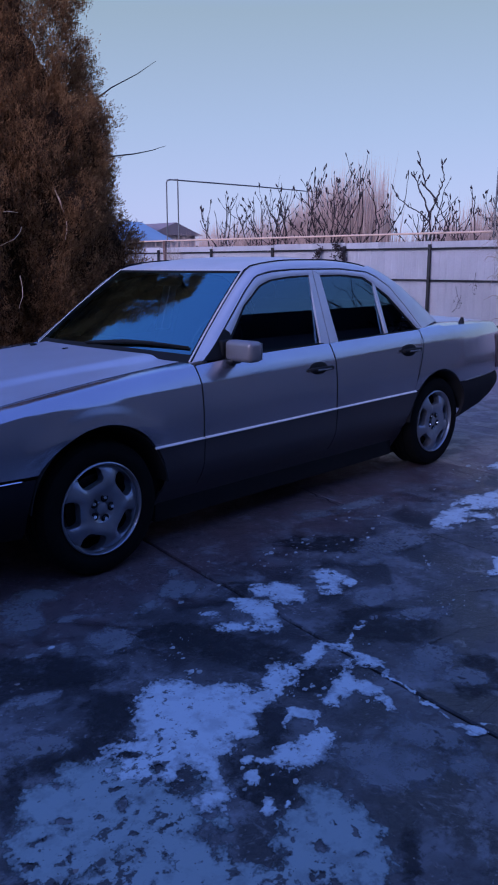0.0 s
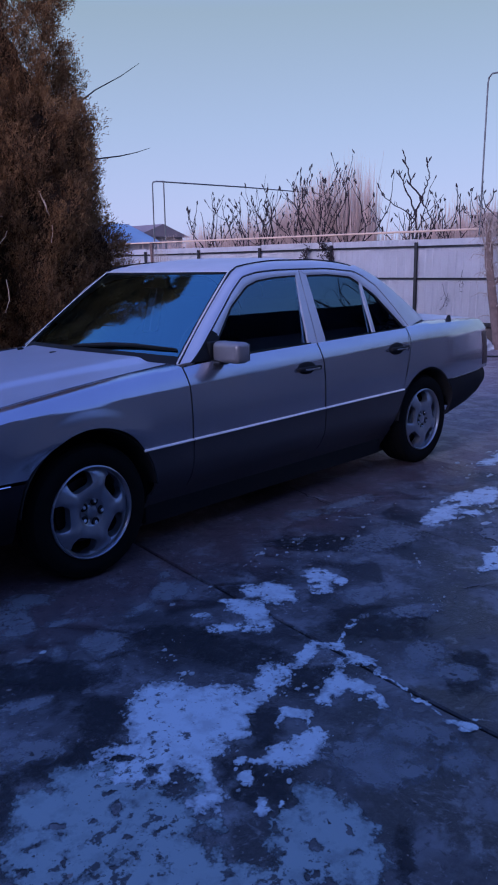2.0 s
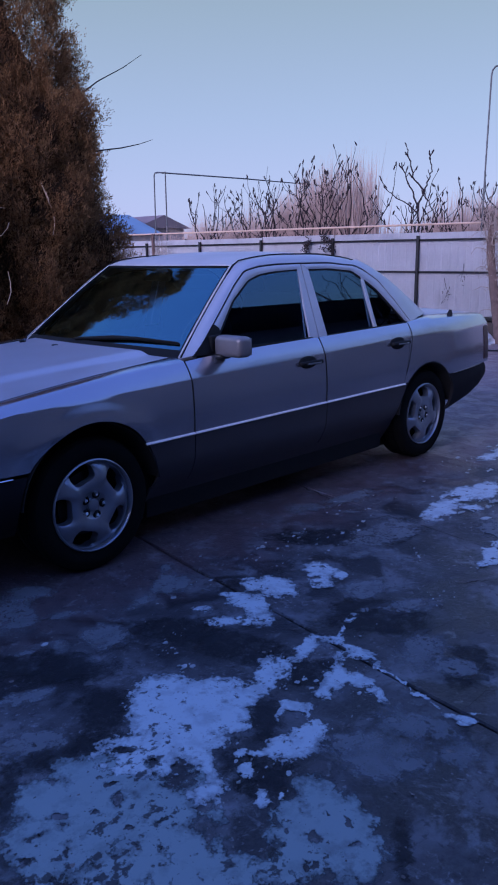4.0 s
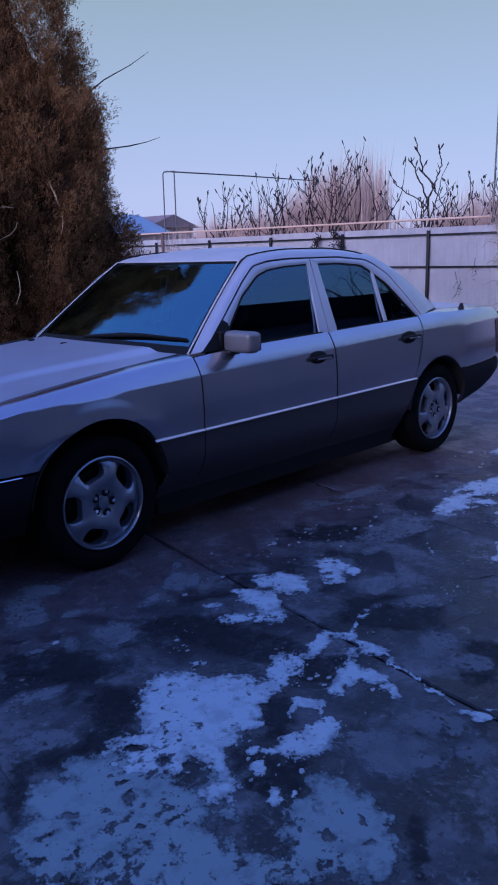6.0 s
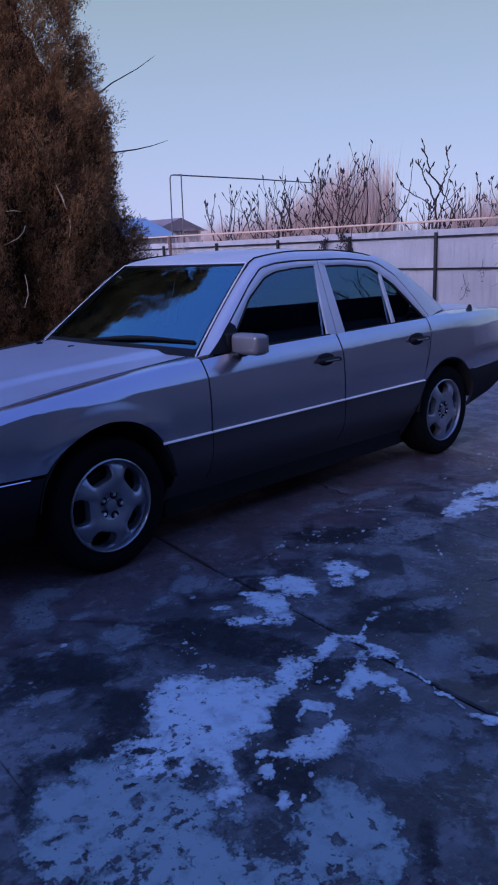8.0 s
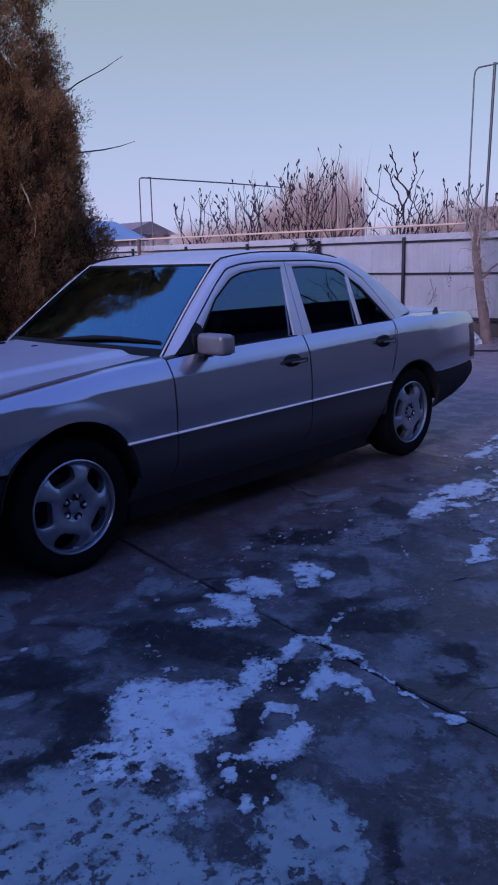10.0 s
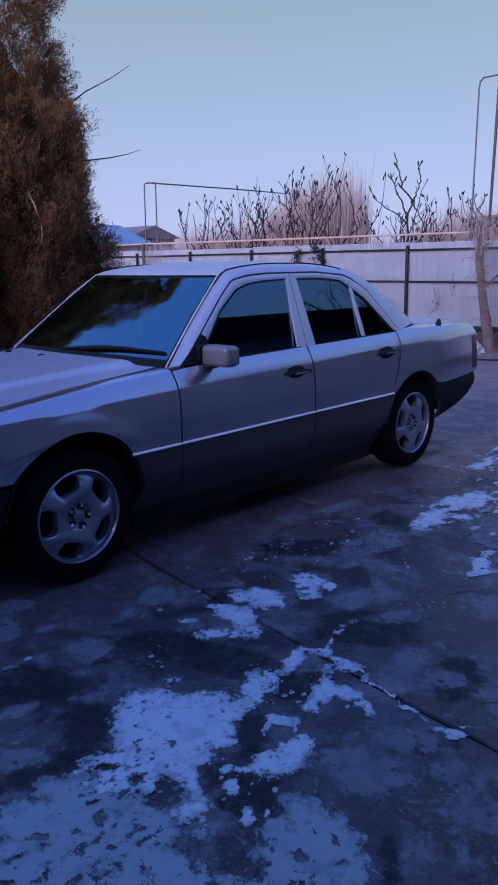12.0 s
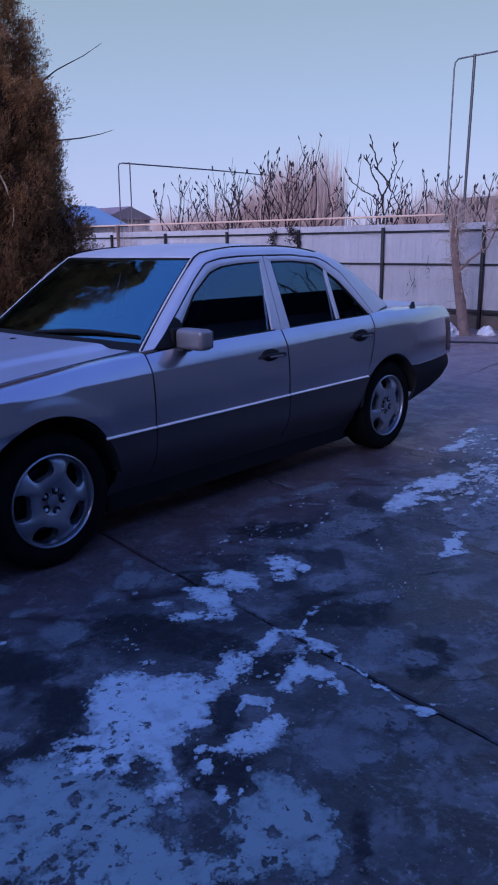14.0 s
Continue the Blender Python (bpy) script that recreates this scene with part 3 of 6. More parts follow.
    # head lamp and corner lamp
    part("headlamp", patch(lambda u, t: (-0.752 + 0.05 * u ** 2 - 0.008 * math.sin(math.pi * t) + 0.012 * t, s * (0.40 + 0.33 * u), 0.575 + 0.155 * t), 12, 6, 0.03), M_lamp, car, "clear ribbed headlamp")
    part("corner_lamp", patch(lambda u, t: (-0.70 + 0.10 * u ** 1.5 + 0.012 * t, s * (0.735 + 0.075 * u), 0.575 + 0.150 * t), 8, 6, 0.03), M_amber, car, "amber corner lamp")
    # ribbed tail lamp wrapping the corner
    def tail(u, t, s=s):
        z = 0.615 + 0.255 * t
        rib = 0.0025 * abs(math.sin(t * math.pi * 5)) + 0.003
        if u < 0.4:
            x = 3.70 + 0.09 * u / 0.4
            return (x + rib * u, s * (side_v(x, z) + rib), z)
        f = (u - 0.4) / 0.6
        v0 = side_v(3.79, z)
        return (3.79 + 0.050 * math.sin(f * math.pi / 2) + rib, s * (v0 + (0.42 - v0) * f + rib * (1 - f)), z)
    part("tail_lamp", patch(tail, 16, 40, 0.02), M_red, car, "dark red ribbed tail lamp")

# bonnet, with a raised middle that narrows forward
def bonnet(u, t):
    v = -0.698 + 1.396 * t
    back = 0.520 + 0.105 * (abs(v) / 0.70) ** 2.0
    front = -0.745 + 0.05 * (abs(v) / 0.70) ** 2
    x = front + (back - front) * u
    half = 0.30 + 0.24 * u
    raise_ = 0.022 / (1 + math.exp((abs(v) - half) / 0.011))
    z = HOOD(x) - 0.021 * (abs(v) / 0.70) ** 2.2 + raise_ * min(1, u * 3 + 0.3) - 0.012
    if u < 0.03:
        z -= 0.02
    return (x, v, z)


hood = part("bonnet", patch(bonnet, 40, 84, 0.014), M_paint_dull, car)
for v in (0.06, 0.40):
    part("washer_nozzle", box(0.43, v, HOOD(0.43) + 0.008, 0.035, 0.022, 0.014, 0.005), M_black, hood)
for s in (-1, 1):
    part("bonnet_gap", tube([(x, s * 0.7010, HOOD(x) - 0.0315) for x in np.linspace(-0.70, 0.612, 30)], 0.0036, 6), M_black, car)
    for gx, z0, z1 in ((0.619, 0.43, TOP(0.62)), (1.6755, 0.43, TOP(1.675))):
        part("door_gap", tube([(gx, s * (side_v(gx, z) - 0.0005), z) for z in np.linspace(z0, z1, 16)], 0.0042, 6), M_black, car)
    part("door_gap", tube([(rear_x(t) + 0.003, s * (side_v(rear_x(t), TRIM(2.5) + 0.03 + (TOP(2.6) - TRIM(2.5) - 0.03) * t) - 0.0005), TRIM(2.5) + 0.03 + (TOP(2.6) - TRIM(2.5) - 0.03) * t) for t in np.linspace(0.1, 1, 14)], 0.003, 6), M_black, car)
# scuttle below the windscreen and the wiper
part("scuttle", patch(lambda u, t: (0.50 + 0.105 * abs(2 * t - 1) ** 2 + 0.12 * u, -0.72 + 1.44 * t, 0.918 - 0.02 * abs(2 * t - 1) ** 2 + 0.012 * u), 4, 30, 0.01), M_plastic, car)


def screen(u, t):
    """Windscreen: u across, t from the base up."""
    x, v, z = wind_edge(t)
    k = 2 * u - 1
    return (x - (0.125 - 0.055 * t) * (1 - k * k), k * (v - 0.004), z + 0.022 * (1 - t) * (1 - k * k))


part("windscreen", patch(screen, 30, 16), M_wind, car, "raked tinted windscreen")
wip = [Vector(screen(u, t)) + Vector((-0.008, 0, 0.010)) for u, t in ((0.02, 0.135), (0.12, 0.135), (0.20, 0.135), (0.32, 0.120), (0.42, 0.095), (0.53, 0.070))]
arm = part("wiper", tube(wip, [0.004, 0.006, 0.009, 0.012, 0.010, 0.007], 8), M_black, car, "single black wiper parked on the glass")
part("wiper_blade", tube([p + Vector((0.010, 0, -0.010)) for p in wip], 0.007, 5), M_black, arm)
rim_pts = [screen(0, t / 12) for t in range(13)] + [screen(u / 20, 1) for u in range(1, 21)] + [screen(1, 1 - t / 12) for t in range(1, 13)]
# black strip over the glass stands for the dark reflection below the wiper
part("screen_foot_dark", patch(lambda u, t: tuple(Vector(screen(u, 0.075 * t)) + Vector((-0.003, 0, 0.004))), 30, 3), M_black, car, "black strip for the dark reflection at the foot of the windscreen")
part("windscreen_seal", tube(rim_pts, 0.007, 6), M_black, car)
# near-white colour gives this trim its bright reflected line
part("bright_screen_trim", tube([(p[0] + 0.006, p[1] * 1.012, p[2] + 0.008) for p in rim_pts], 0.0045, 5), M_bright, car)


def roof(u, t):
    k = 2 * t - 1
    v0, v1 = 0.560, 0.545
    a, b = roof_front(0.56 * k), roof_back(0.545 * k)
    x = a + (b - a) * u
    v = k * (v0 + (v1 - v0) * u)
    return (x, v, roof_z(x, v))


part("roof", patch(roof, 36, 26, 0.02), M_paint_pale, car)


def back_glass(u, t):
    x, v, z = rear_edge(t)
    k = 2 * u - 1
    return (x + (0.06 + 0.05 * t) * (1 - k * k) * 0.9, k * v, z + 0.012 * (1 - k * k))


part("rear_window", patch(back_glass, 20, 14), M_tint, car, "dark tinted rear window")


def boot(u, t):
    v = (2 * t - 1) * (0.662 - 0.05 * u ** 2)
    if u < 0.6:
        x = 3.085 + (3.81 - 3.085) * u / 0.6 + 0.085 * (1 - abs(2 * t - 1) ** 2) * (1 - u / 0.6)
        z = TOP(x) + 0.013 + 0.018 * (1 - (2 * t - 1) ** 2)
    else:
        f = (u - 0.6) / 0.4
        x = 3.81 + 0.05 * math.sin(f * math.pi / 2) + 0.01 * (1 - (2 * t - 1) ** 2)
        z = TOP(3.81) + 0.013 - 0.29 * f ** 1.15 + 0.018 * (1 - (2 * t - 1) ** 2) * (1 - f)
    return (x, v, z)


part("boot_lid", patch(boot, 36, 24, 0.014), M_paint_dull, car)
part("rear_panel", patch(lambda u, t: (3.80, (2 * u - 1) * 0.70, 0.52 + 0.40 * t), 12, 6, 0.02), M_dark, car)
part("rear_plate", box(3.878, 0, 0.76, 0.006, 0.52, 0.11, 0.003), M_sheet, car, "pale blank number plate")
part("plate_bar", box(3.882, 0, 0.76, 0.003, 0.40, 0.045), M_black, car)
part("front_panel", patch(lambda u, t: (-0.70, (2 * u - 1) * 0.735, 0.50 + 0.24 * t), 12, 6, 0.02), M_dark, car)
# aerial base on the rear wing
aer = bmesh.new()
bmesh.ops.create_cone(aer, cap_ends=True, segments=14, radius1=0.026, radius2=0.010, depth=0.05, matrix=pose(3.27, -0.752, TOP(3.27) + 0.022, 0, 12, 0))
part("aerial_base", aer, M_black, car, "black cone of the lowered aerial")
# grille: chrome surround and bars
gr = part("grille_surround", tube([(-0.772, -0.255, 0.565), (-0.757, -0.235, 0.765), (-0.757, 0.235, 0.765), (-0.772, 0.255, 0.565), (-0.772, -0.255, 0.565)], 0.014, 6), M_chrome, car)
part("grille_mesh", box(-0.752, 0, 0.665, 0.012, 0.48, 0.20), M_black, gr)
for i in range(5):
    part("grille_bar", box(-0.763, 0, 0.595 + 0.032 * i, 0.008, 0.47, 0.006, 0.002), M_chrome, gr)
part("grille_bar", box(-0.765, 0, 0.665, 0.010, 0.010, 0.19, 0.002), M_chrome, gr)


def bumper(path, zlow, ztop, name):
    pts = along([(x, -v) for x, v in path] + [(x, v) for x, v in path[::-1][1:]], 70)

    def fn(u, t):
        i = round(u * 70)
        p = pts[i]
        d = pts[min(i + 1, 70)] - pts[max(i - 1, 0)]
        nrm = np.array((d[1], -d[0])) / np.linalg.norm(d)
        mid = 1.4 if path[0][0] < 1 else -3.3
        if np.dot(nrm, p - np.array((1.4, 0))) < 0:
            nrm = -nrm
        a, b = zlow(p[0]), ztop(p[0])
        off = 0.018 * math.sin(math.pi * min(1, max(0, t * 1.05))) ** 0.6 - (0.07 * (1 - t) ** 2 if path[0][0] < 1 else 0.0)
        q = p + nrm * off
        z = a + (b - a) * t
        ax, az, ARCH = ARCHES[0] if path[0][0] < 1 else ARCHES[1]
        reach = math.sqrt(max(0.0, ARCH ** 2 - max(0.0, z - az) ** 2)) + 0.003 - (0 if path[0][0] < 1 else 0.12 * (1 - t) ** 1.6)
        edge = ax - reach if path[0][0] < 1 else ax + reach
        near = max(0.0, 1 - abs(p[0] - path[0][0]) / 0.25)
        return (q[0] + (edge - path[0][0]) * near, q[1], z)

    ob = part(name, patch(fn, 70, 10, 0.02), M_bumper, car, "dark grey plastic bumper")

    def trim(u, t):
        i = round(u * 70)
        p = pts[i]
        d = pts[min(i + 1, 70)] - pts[max(i - 1, 0)]
        nrm = np.array((d[1], -d[0])) / np.linalg.norm(d)
        if np.dot(nrm, p - np.array((1.4, 0))) < 0:
            nrm = -nrm
        q = p + nrm * (0.001 + 0.003 * math.sin(math.pi * t))
        return (q[0], q[1], ztop(p[0]) - 0.001 + 0.007 * t)

    part("bumper_strip", patch(trim, 70, 4, 0.008), M_chrome if path[0][0] < 1 else M_mirror, ob, "thin bright strip along the bumper")


bumper([(-0.385, 0.862), (-0.55, 0.845), (-0.70, 0.79), (-0.80, 0.68), (-0.845, 0.42), (-0.86, 0.0)], lambda x: 0.255 - 0.03 * (x + 0.4), lambda x: 0.520, "front_bumper")
bumper([(3.165, 0.868), (3.40, 0.855), (3.62, 0.828), (3.78, 0.782), (3.86, 0.70), (3.90, 0.45), (3.915, 0.0)], lambda x: 0.312 + 0.153 * max(0, min(1, (x - 3.16) / 0.62)), lambda x: 0.566 + 0.018 * max(0, min(1, (x - 3.1) / 0.6)), "rear_bumper")
# dark inner structure; floor pan and axle carrier hang low to block light underneath
part("floor_pan", box(1.40, 0, 0.345, 2.04, 1.52, 0.43, 0.02), M_dark, car)
part("spare_wheel_well", box(3.46, 0, 0.52, 0.50, 1.50, 0.12, 0.02), M_dark, car)
part("engine_tray", box(-0.10, 0, 0.29, 1.10, 1.00, 0.22, 0.03), M_dark, car)
part("underbody_plate", box(2.86, 0, 0.36, 0.92, 1.12, 0.05, 0.01), M_dark, car)
part("underbody_plate", box(-0.05, 0, 0.40, 1.30, 1.10, 0.05, 0.01), M_dark, car)
part("axle_carrier", box(2.76, 0, 0.25, 0.62, 1.28, 0.34, 0.03), M_dark, car)
part("engine_bay", box(-0.02, 0, 0.46, 1.30, 0.98, 0.46, 0.03), M_dark, car)
part("boot_floor", box(3.06, 0, 0.60, 1.30, 0.98, 0.44, 0.03), M_dark, car)
part("rear_tub", box(3.48, 0, 0.62, 0.58, 1.40, 0.24, 0.03), M_dark, car)
# cabin
part("dashboard", box(0.86, 0, 0.86, 0.46, 1.36, 0.17, 0.05, seg=3), M_cloth, car)
wheel_bm = bmesh.new()
for i in range(28):
    a0, a1 = 2 * math.pi * i / 28, 2 * math.pi * (i + 1) / 28
    tube([(0.19 * math.cos(a0), 0.19 * math.sin(a0), 0), (0.19 * math.cos(a1), 0.19 * math.sin(a1), 0)], 0.014, 6, wheel_bm, False)
box(0, 0, -0.01, 0.10, 0.36, 0.03, 0.01, wheel_bm)
bmesh.ops.transform(wheel_bm, matrix=pose(1.16, -0.37, 0.93, 0, -65, 0), verts=wheel_bm.verts)
part("steering_wheel", wheel_bm, M_plastic, car)
for v in (-0.37, 0.37):
    seat = part("front_seat", box(1.42, v, 0.62, 0.50, 0.50, 0.18, 0.06, seg=3), M_cloth, car)
    part("seat_back", box(1.70, v, 0.90, 0.14, 0.50, 0.60, 0.06, seg=3, rot=pose(0, 0, 0, 0, 18, 0)), M_cloth, seat)
    part("head_rest", box(1.83, v, 1.21, 0.09, 0.27, 0.17, 0.04, seg=3, rot=pose(0, 0, 0, 0, 14, 0)), M_cloth, seat)
bench = part("rear_bench", box(2.22, 0, 0.62, 0.50, 1.28, 0.18, 0.06, seg=3), M_cloth, car)
part("bench_back", box(2.55, 0, 0.88, 0.16, 1.28, 0.56, 0.06, seg=3, rot=pose(0, 0, 0, 0, 24, 0)), M_cloth, bench)
part("parcel_shelf", box(2.86, 0, 0.955, 0.46, 1.24, 0.03, 0.01), M_cloth, car)
part("rear_mirror", box(1.13, 0, 1.30, 0.03, 0.22, 0.06, 0.012), M_plastic, car)

# ---------------------------------------------------------------- road wheels


def rim_face(turn):
    """Five-spoke alloy face with five rounded openings; y points outwards (negative)."""
    bm = bmesh.new()
    n, rings = 32, 5
    half, r0, r1 = math.pi / 5, 0.062, 0.204

    def dish(r):
        return 0.020 - 0.030 * math.exp(-((r - 0.125) / 0.055) ** 2) + (0.010 if r > 0.19 else 0)

    for k in range(5):
        mid = math.pi / 2 + 2 * math.pi * k / 5 + turn
        loops = []
        for ring in range(rings + 1):
            f = ring / rings
            loop = []
            for i in range(n):
                p = 2 * math.pi * i / n
                c, s_ = math.cos(p), math.sin(p)
                sq = max(abs(c), abs(s_))
                ou, ov = c / sq, s_ / sq
                sup = (abs(c) ** 2.8 + abs(s_) ** 2.8) ** (-1 / 2.8)
                iu, iv = c * sup, s_ * sup
                r_in = 0.160 + 0.040 * iv
                a_in = iu * (0.062 + 0.009 * iv) / r_in
                r_out = (r0 + r1) / 2 + (r1 - r0) / 2 * ov
                a_out = half * ou
                a, r = a_in + (a_out - a_in) * f, r_in + (r_out - r_in) * f
                y = dish(r) + 0.014 * (1 - f) ** 3
                loop.append(bm.verts.new((r * math.cos(mid + a), y, r * math.sin(mid + a))))
            loops.append(loop)
        deep = [bm.verts.new((v.co.x * 0.99, v.co.y + 0.045, v.co.z * 0.99)) for v in loops[0]]
        loops.insert(0, deep)
        for a, b in zip(loops, loops[1:]):
            for i in range(n):
                bm.faces.new((a[i], a[(i + 1) % n], b[(i + 1) % n], b[i]))
    bmesh.ops.remove_doubles(bm, verts=bm.verts, dist=0.0004)
    return bm




def wheel_parts(x, s):
    """Wheel at the axle x on side s, as parts of the car."""
    m = Matrix.Translation((x + (0.016 if x < 1 else 0.005), s * (0.852 if x < 1 else 0.842), AXLE_Z)) @ (Matrix.Identity(4) if s < 0 else Matrix.Rotation(math.pi, 4, "Z"))
    tyre = part("road_wheel", revolve([(0.198, 0.175), (0.215, 0.20), (0.275, 0.212), (0.300, 0.200), (0.313, 0.180), (0.313, 0.152), (0.306, 0.150), (0.306, 0.142), (0.313, 0.140), (0.315, 0.11), (0.308, 0.108), (0.308, 0.100), (0.315, 0.098), (0.313, 0.068), (0.306, 0.066), (0.306, 0.058), (0.313, 0.056), (0.312, 0.030), (0.300, 0.008), (0.275, -0.004), (0.245, -0.002), (0.225, 0.006), (0.214, 0.012)], 64), M_tyre, car, "worn black tyre on a silver alloy wheel")
    tyre.matrix_basis = m
    turn = math.radians(18 if x < 1 else 0)
    rim = part("rim", rim_face(turn), M_alloy, tyre, "silver five-spoke alloy rim")
    part("rim_lip", revolve([(0.206, 0.06), (0.203, 0.030), (0.206, 0.006), (0.212, -0.001), (0.2175, 0.003), (0.2165, 0.014), (0.205, 0.16)], 64), M_alloy, rim)
    part("brake_disc", revolve([(0.04, 0.075), (0.150, 0.075), (0.150, 0.095), (0.05, 0.095)], 40), M_steel, tyre)
    part("barrel", revolve([(0.204, 0.05), (0.190, 0.10), (0.190, 0.18)], 40), M_dark, tyre)
    part("hub_dish", revolve([(0.001, 0.020), (0.030, 0.020), (0.034, 0.024), (0.060, 0.0125), (0.066, 0.008)], 40), M_alloy, rim)
    part("centre_cap", revolve([(0.0005, 0.008), (0.020, 0.009), (0.028, 0.013), (0.030, 0.024)], 32), M_alloy, rim)
    for k in range(5):
        a = math.pi / 2 + 2 * math.pi * k / 5 + turn + math.radians(36)
        b = revolve([(0.0005, 0.006), (0.008, 0.006), (0.010, 0.010), (0.010, 0.03)], 10)
        bmesh.ops.translate(b, vec=(0.052 * math.cos(a), 0, 0.052 * math.sin(a)), verts=b.verts)
        part("wheel_bolt", b, M_chrome, rim)
        # black ring paints the shade in the pocket round the bolt
        d = revolve([(0.0105, 0.014), (0.016, 0.010), (0.0215, 0.0135)], 14)
        bmesh.ops.translate(d, vec=(0.052 * math.cos(a), 0, 0.052 * math.sin(a)), verts=d.verts)
        part("bolt_pocket_shade", d, M_black, rim)


for ax in (0.0, AXLE_R):
    for s in (-1, 1):
        wheel_parts(ax, s)

# ---------------------------------------------------------------- ground and yard
ground = part("ground", patch(lambda u, t: (-250 + 500 * u, -250 + 500 * t, -0.035), 2, 2), M_soil)
tagged(ground, "damp brown soil reaching the horizon", "ground", kind="structure")


def grid_noise(x, y, seed, octaves=4, gain=0.55):
    """Value noise on arrays, about -1 to 1."""
    out, amp, tot = np.zeros_like(x), 1.0, 0.0
    for o in range(octaves):
        rs = np.random.RandomState(seed * 31 + o)
        lat = rs.rand(64, 64) * 2 - 1
        fx, fy = x * 2 ** o, y * 2 ** o
        ix, iy = np.floor(fx).astype(int), np.floor(fy).astype(int)
        tx, ty = fx - ix, fy - iy
        tx, ty = tx * tx * (3 - 2 * tx), ty * ty * (3 - 2 * ty)
        g = lambda a, b: lat[a % 64, b % 64]
        out += amp * ((g(ix, iy) * (1 - tx) + g(ix + 1, iy) * tx) * (1 - ty) + (g(ix, iy + 1) * (1 - tx) + g(ix + 1, iy + 1) * tx) * ty)
        tot += amp
        amp *= gain
    return out / tot


def joint_x(k, y):
    """Where the joint number k runs across the yard."""
    return 0.375 + 1.28 * k + 0.145 * y + 0.012 * noise.noise((y * 1.7, k * 3.1, 0)) + 0.005 * noise.noise((y * 9, k * 5.3, 2))


def slab(k, y0, y1):
    """One cast slab between two joints, edges chipped, top at ground level."""
    n = 60
    ys = np.linspace(y0 + 0.006, y1 - 0.006, n + 1)
    ca, cb = (0.006 if k == 0 else 0.003), (0.006 if k == -1 else 0.003)
    prof = ((0.0, -0.07), (0.0, -ca), (0.010, 0.0), (0.5, 0.0), (0.990, 0.0), (1.0, -cb), (1.0, -0.07))
    bm = bmesh.new()
    rows = []
    for y in ys:
        a = joint_x(k, y) + (0.0060 if k == 0 else 0.0008) + (0.004 if k == 0 else 0.0005) * noise.noise((y * 22, k, 5))
        b = joint_x(k + 1, y) - (0.0060 if k == -1 else 0.0008) - (0.004 if k == -1 else 0.0005) * noise.noise((y * 22, k, 9))
        row = []
        for i, (f, z) in enumerate(prof):
            x = a + (b - a) * f
            if i == 2:
                x = a + ca
            if i == 4:
                x = b - cb
            row.append(bm.verts.new((x, y, z)))
        rows.append(row)
    for r, q in zip(rows, rows[1:]):
        for i in range(len(prof) - 1):
            bm.faces.new((r[i], q[i], q[i + 1], r[i + 1]))
    bm.faces.new(rows[0])
    bm.faces.new(rows[-1][::-1])
    return bm


yard = thing("pavement", "wet dark concrete yard slabs with joints and cracks", "pavement", kind="structure")
for k in range(-7, 8):
    for y0, y1 in ((-4.0, 2.4), (2.4, 9.0)):
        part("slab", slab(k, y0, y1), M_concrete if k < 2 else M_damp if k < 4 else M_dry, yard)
part("joint_bed", patch(lambda u, t: (-11 + 21.5 * u, -4.2 + 14 * t, -0.022), 2, 2), M_joint, yard)


def crack(pts, w, seed):
    bm = bmesh.new()
    p = along(pts, 40)
    side = np.array((-(p[-1] - p[0])[1], (p[-1] - p[0])[0]))
    side = side / np.linalg.norm(side)
    prev = None
    for i, q in enumerate(p):
        q = q + side * 0.02 * noise.noise((i * 0.17, seed, 0)) + side * 0.006 * noise.noise((i * 0.9, seed, 4))
        ww = w * (0.35 + 0.65 * math.sin(math.pi * i / 40)) * (0.7 + 0.6 * abs(noise.noise((i * 0.5, seed, 7))))
        cur = (bm.verts.new((*(q + side * ww), 0.0022)), bm.verts.new((*(q - side * ww), 0.0022)))
        if prev:
            bm.faces.new((prev[0], cur[0], cur[1], prev[1]))
        prev = cur
    return part("crack", bm, M_joint, yard)


crack([(0.27, -1.34), (0.45, -1.42), (0.66, -1.44), (0.95, -1.62)], 0.0013, 1)
crack([(0.12, -1.78), (0.28, -1.79), (0.44, -1.90), (0.60, -2.2)], 0.0020, 2)
crack([(1.72, 0.32), (1.66, 0.15), (1.585, -0.11)], 0.006, 8)
crack([(1.0, -1.28), (1.12, -1.36)], 0.005, 3)
crack([(6.1, 1.13), (6.55, 1.10), (6.95, 1.17), (7.37, 1.20), (7.9, 1.17), (8.6, 1.2)], 0.011, 4)
crack([(-0.55, -0.10), (-0.2, -0.55), (-0.1, -0.62)], 0.0012, 6)

# ---------------------------------------------------------------- snow


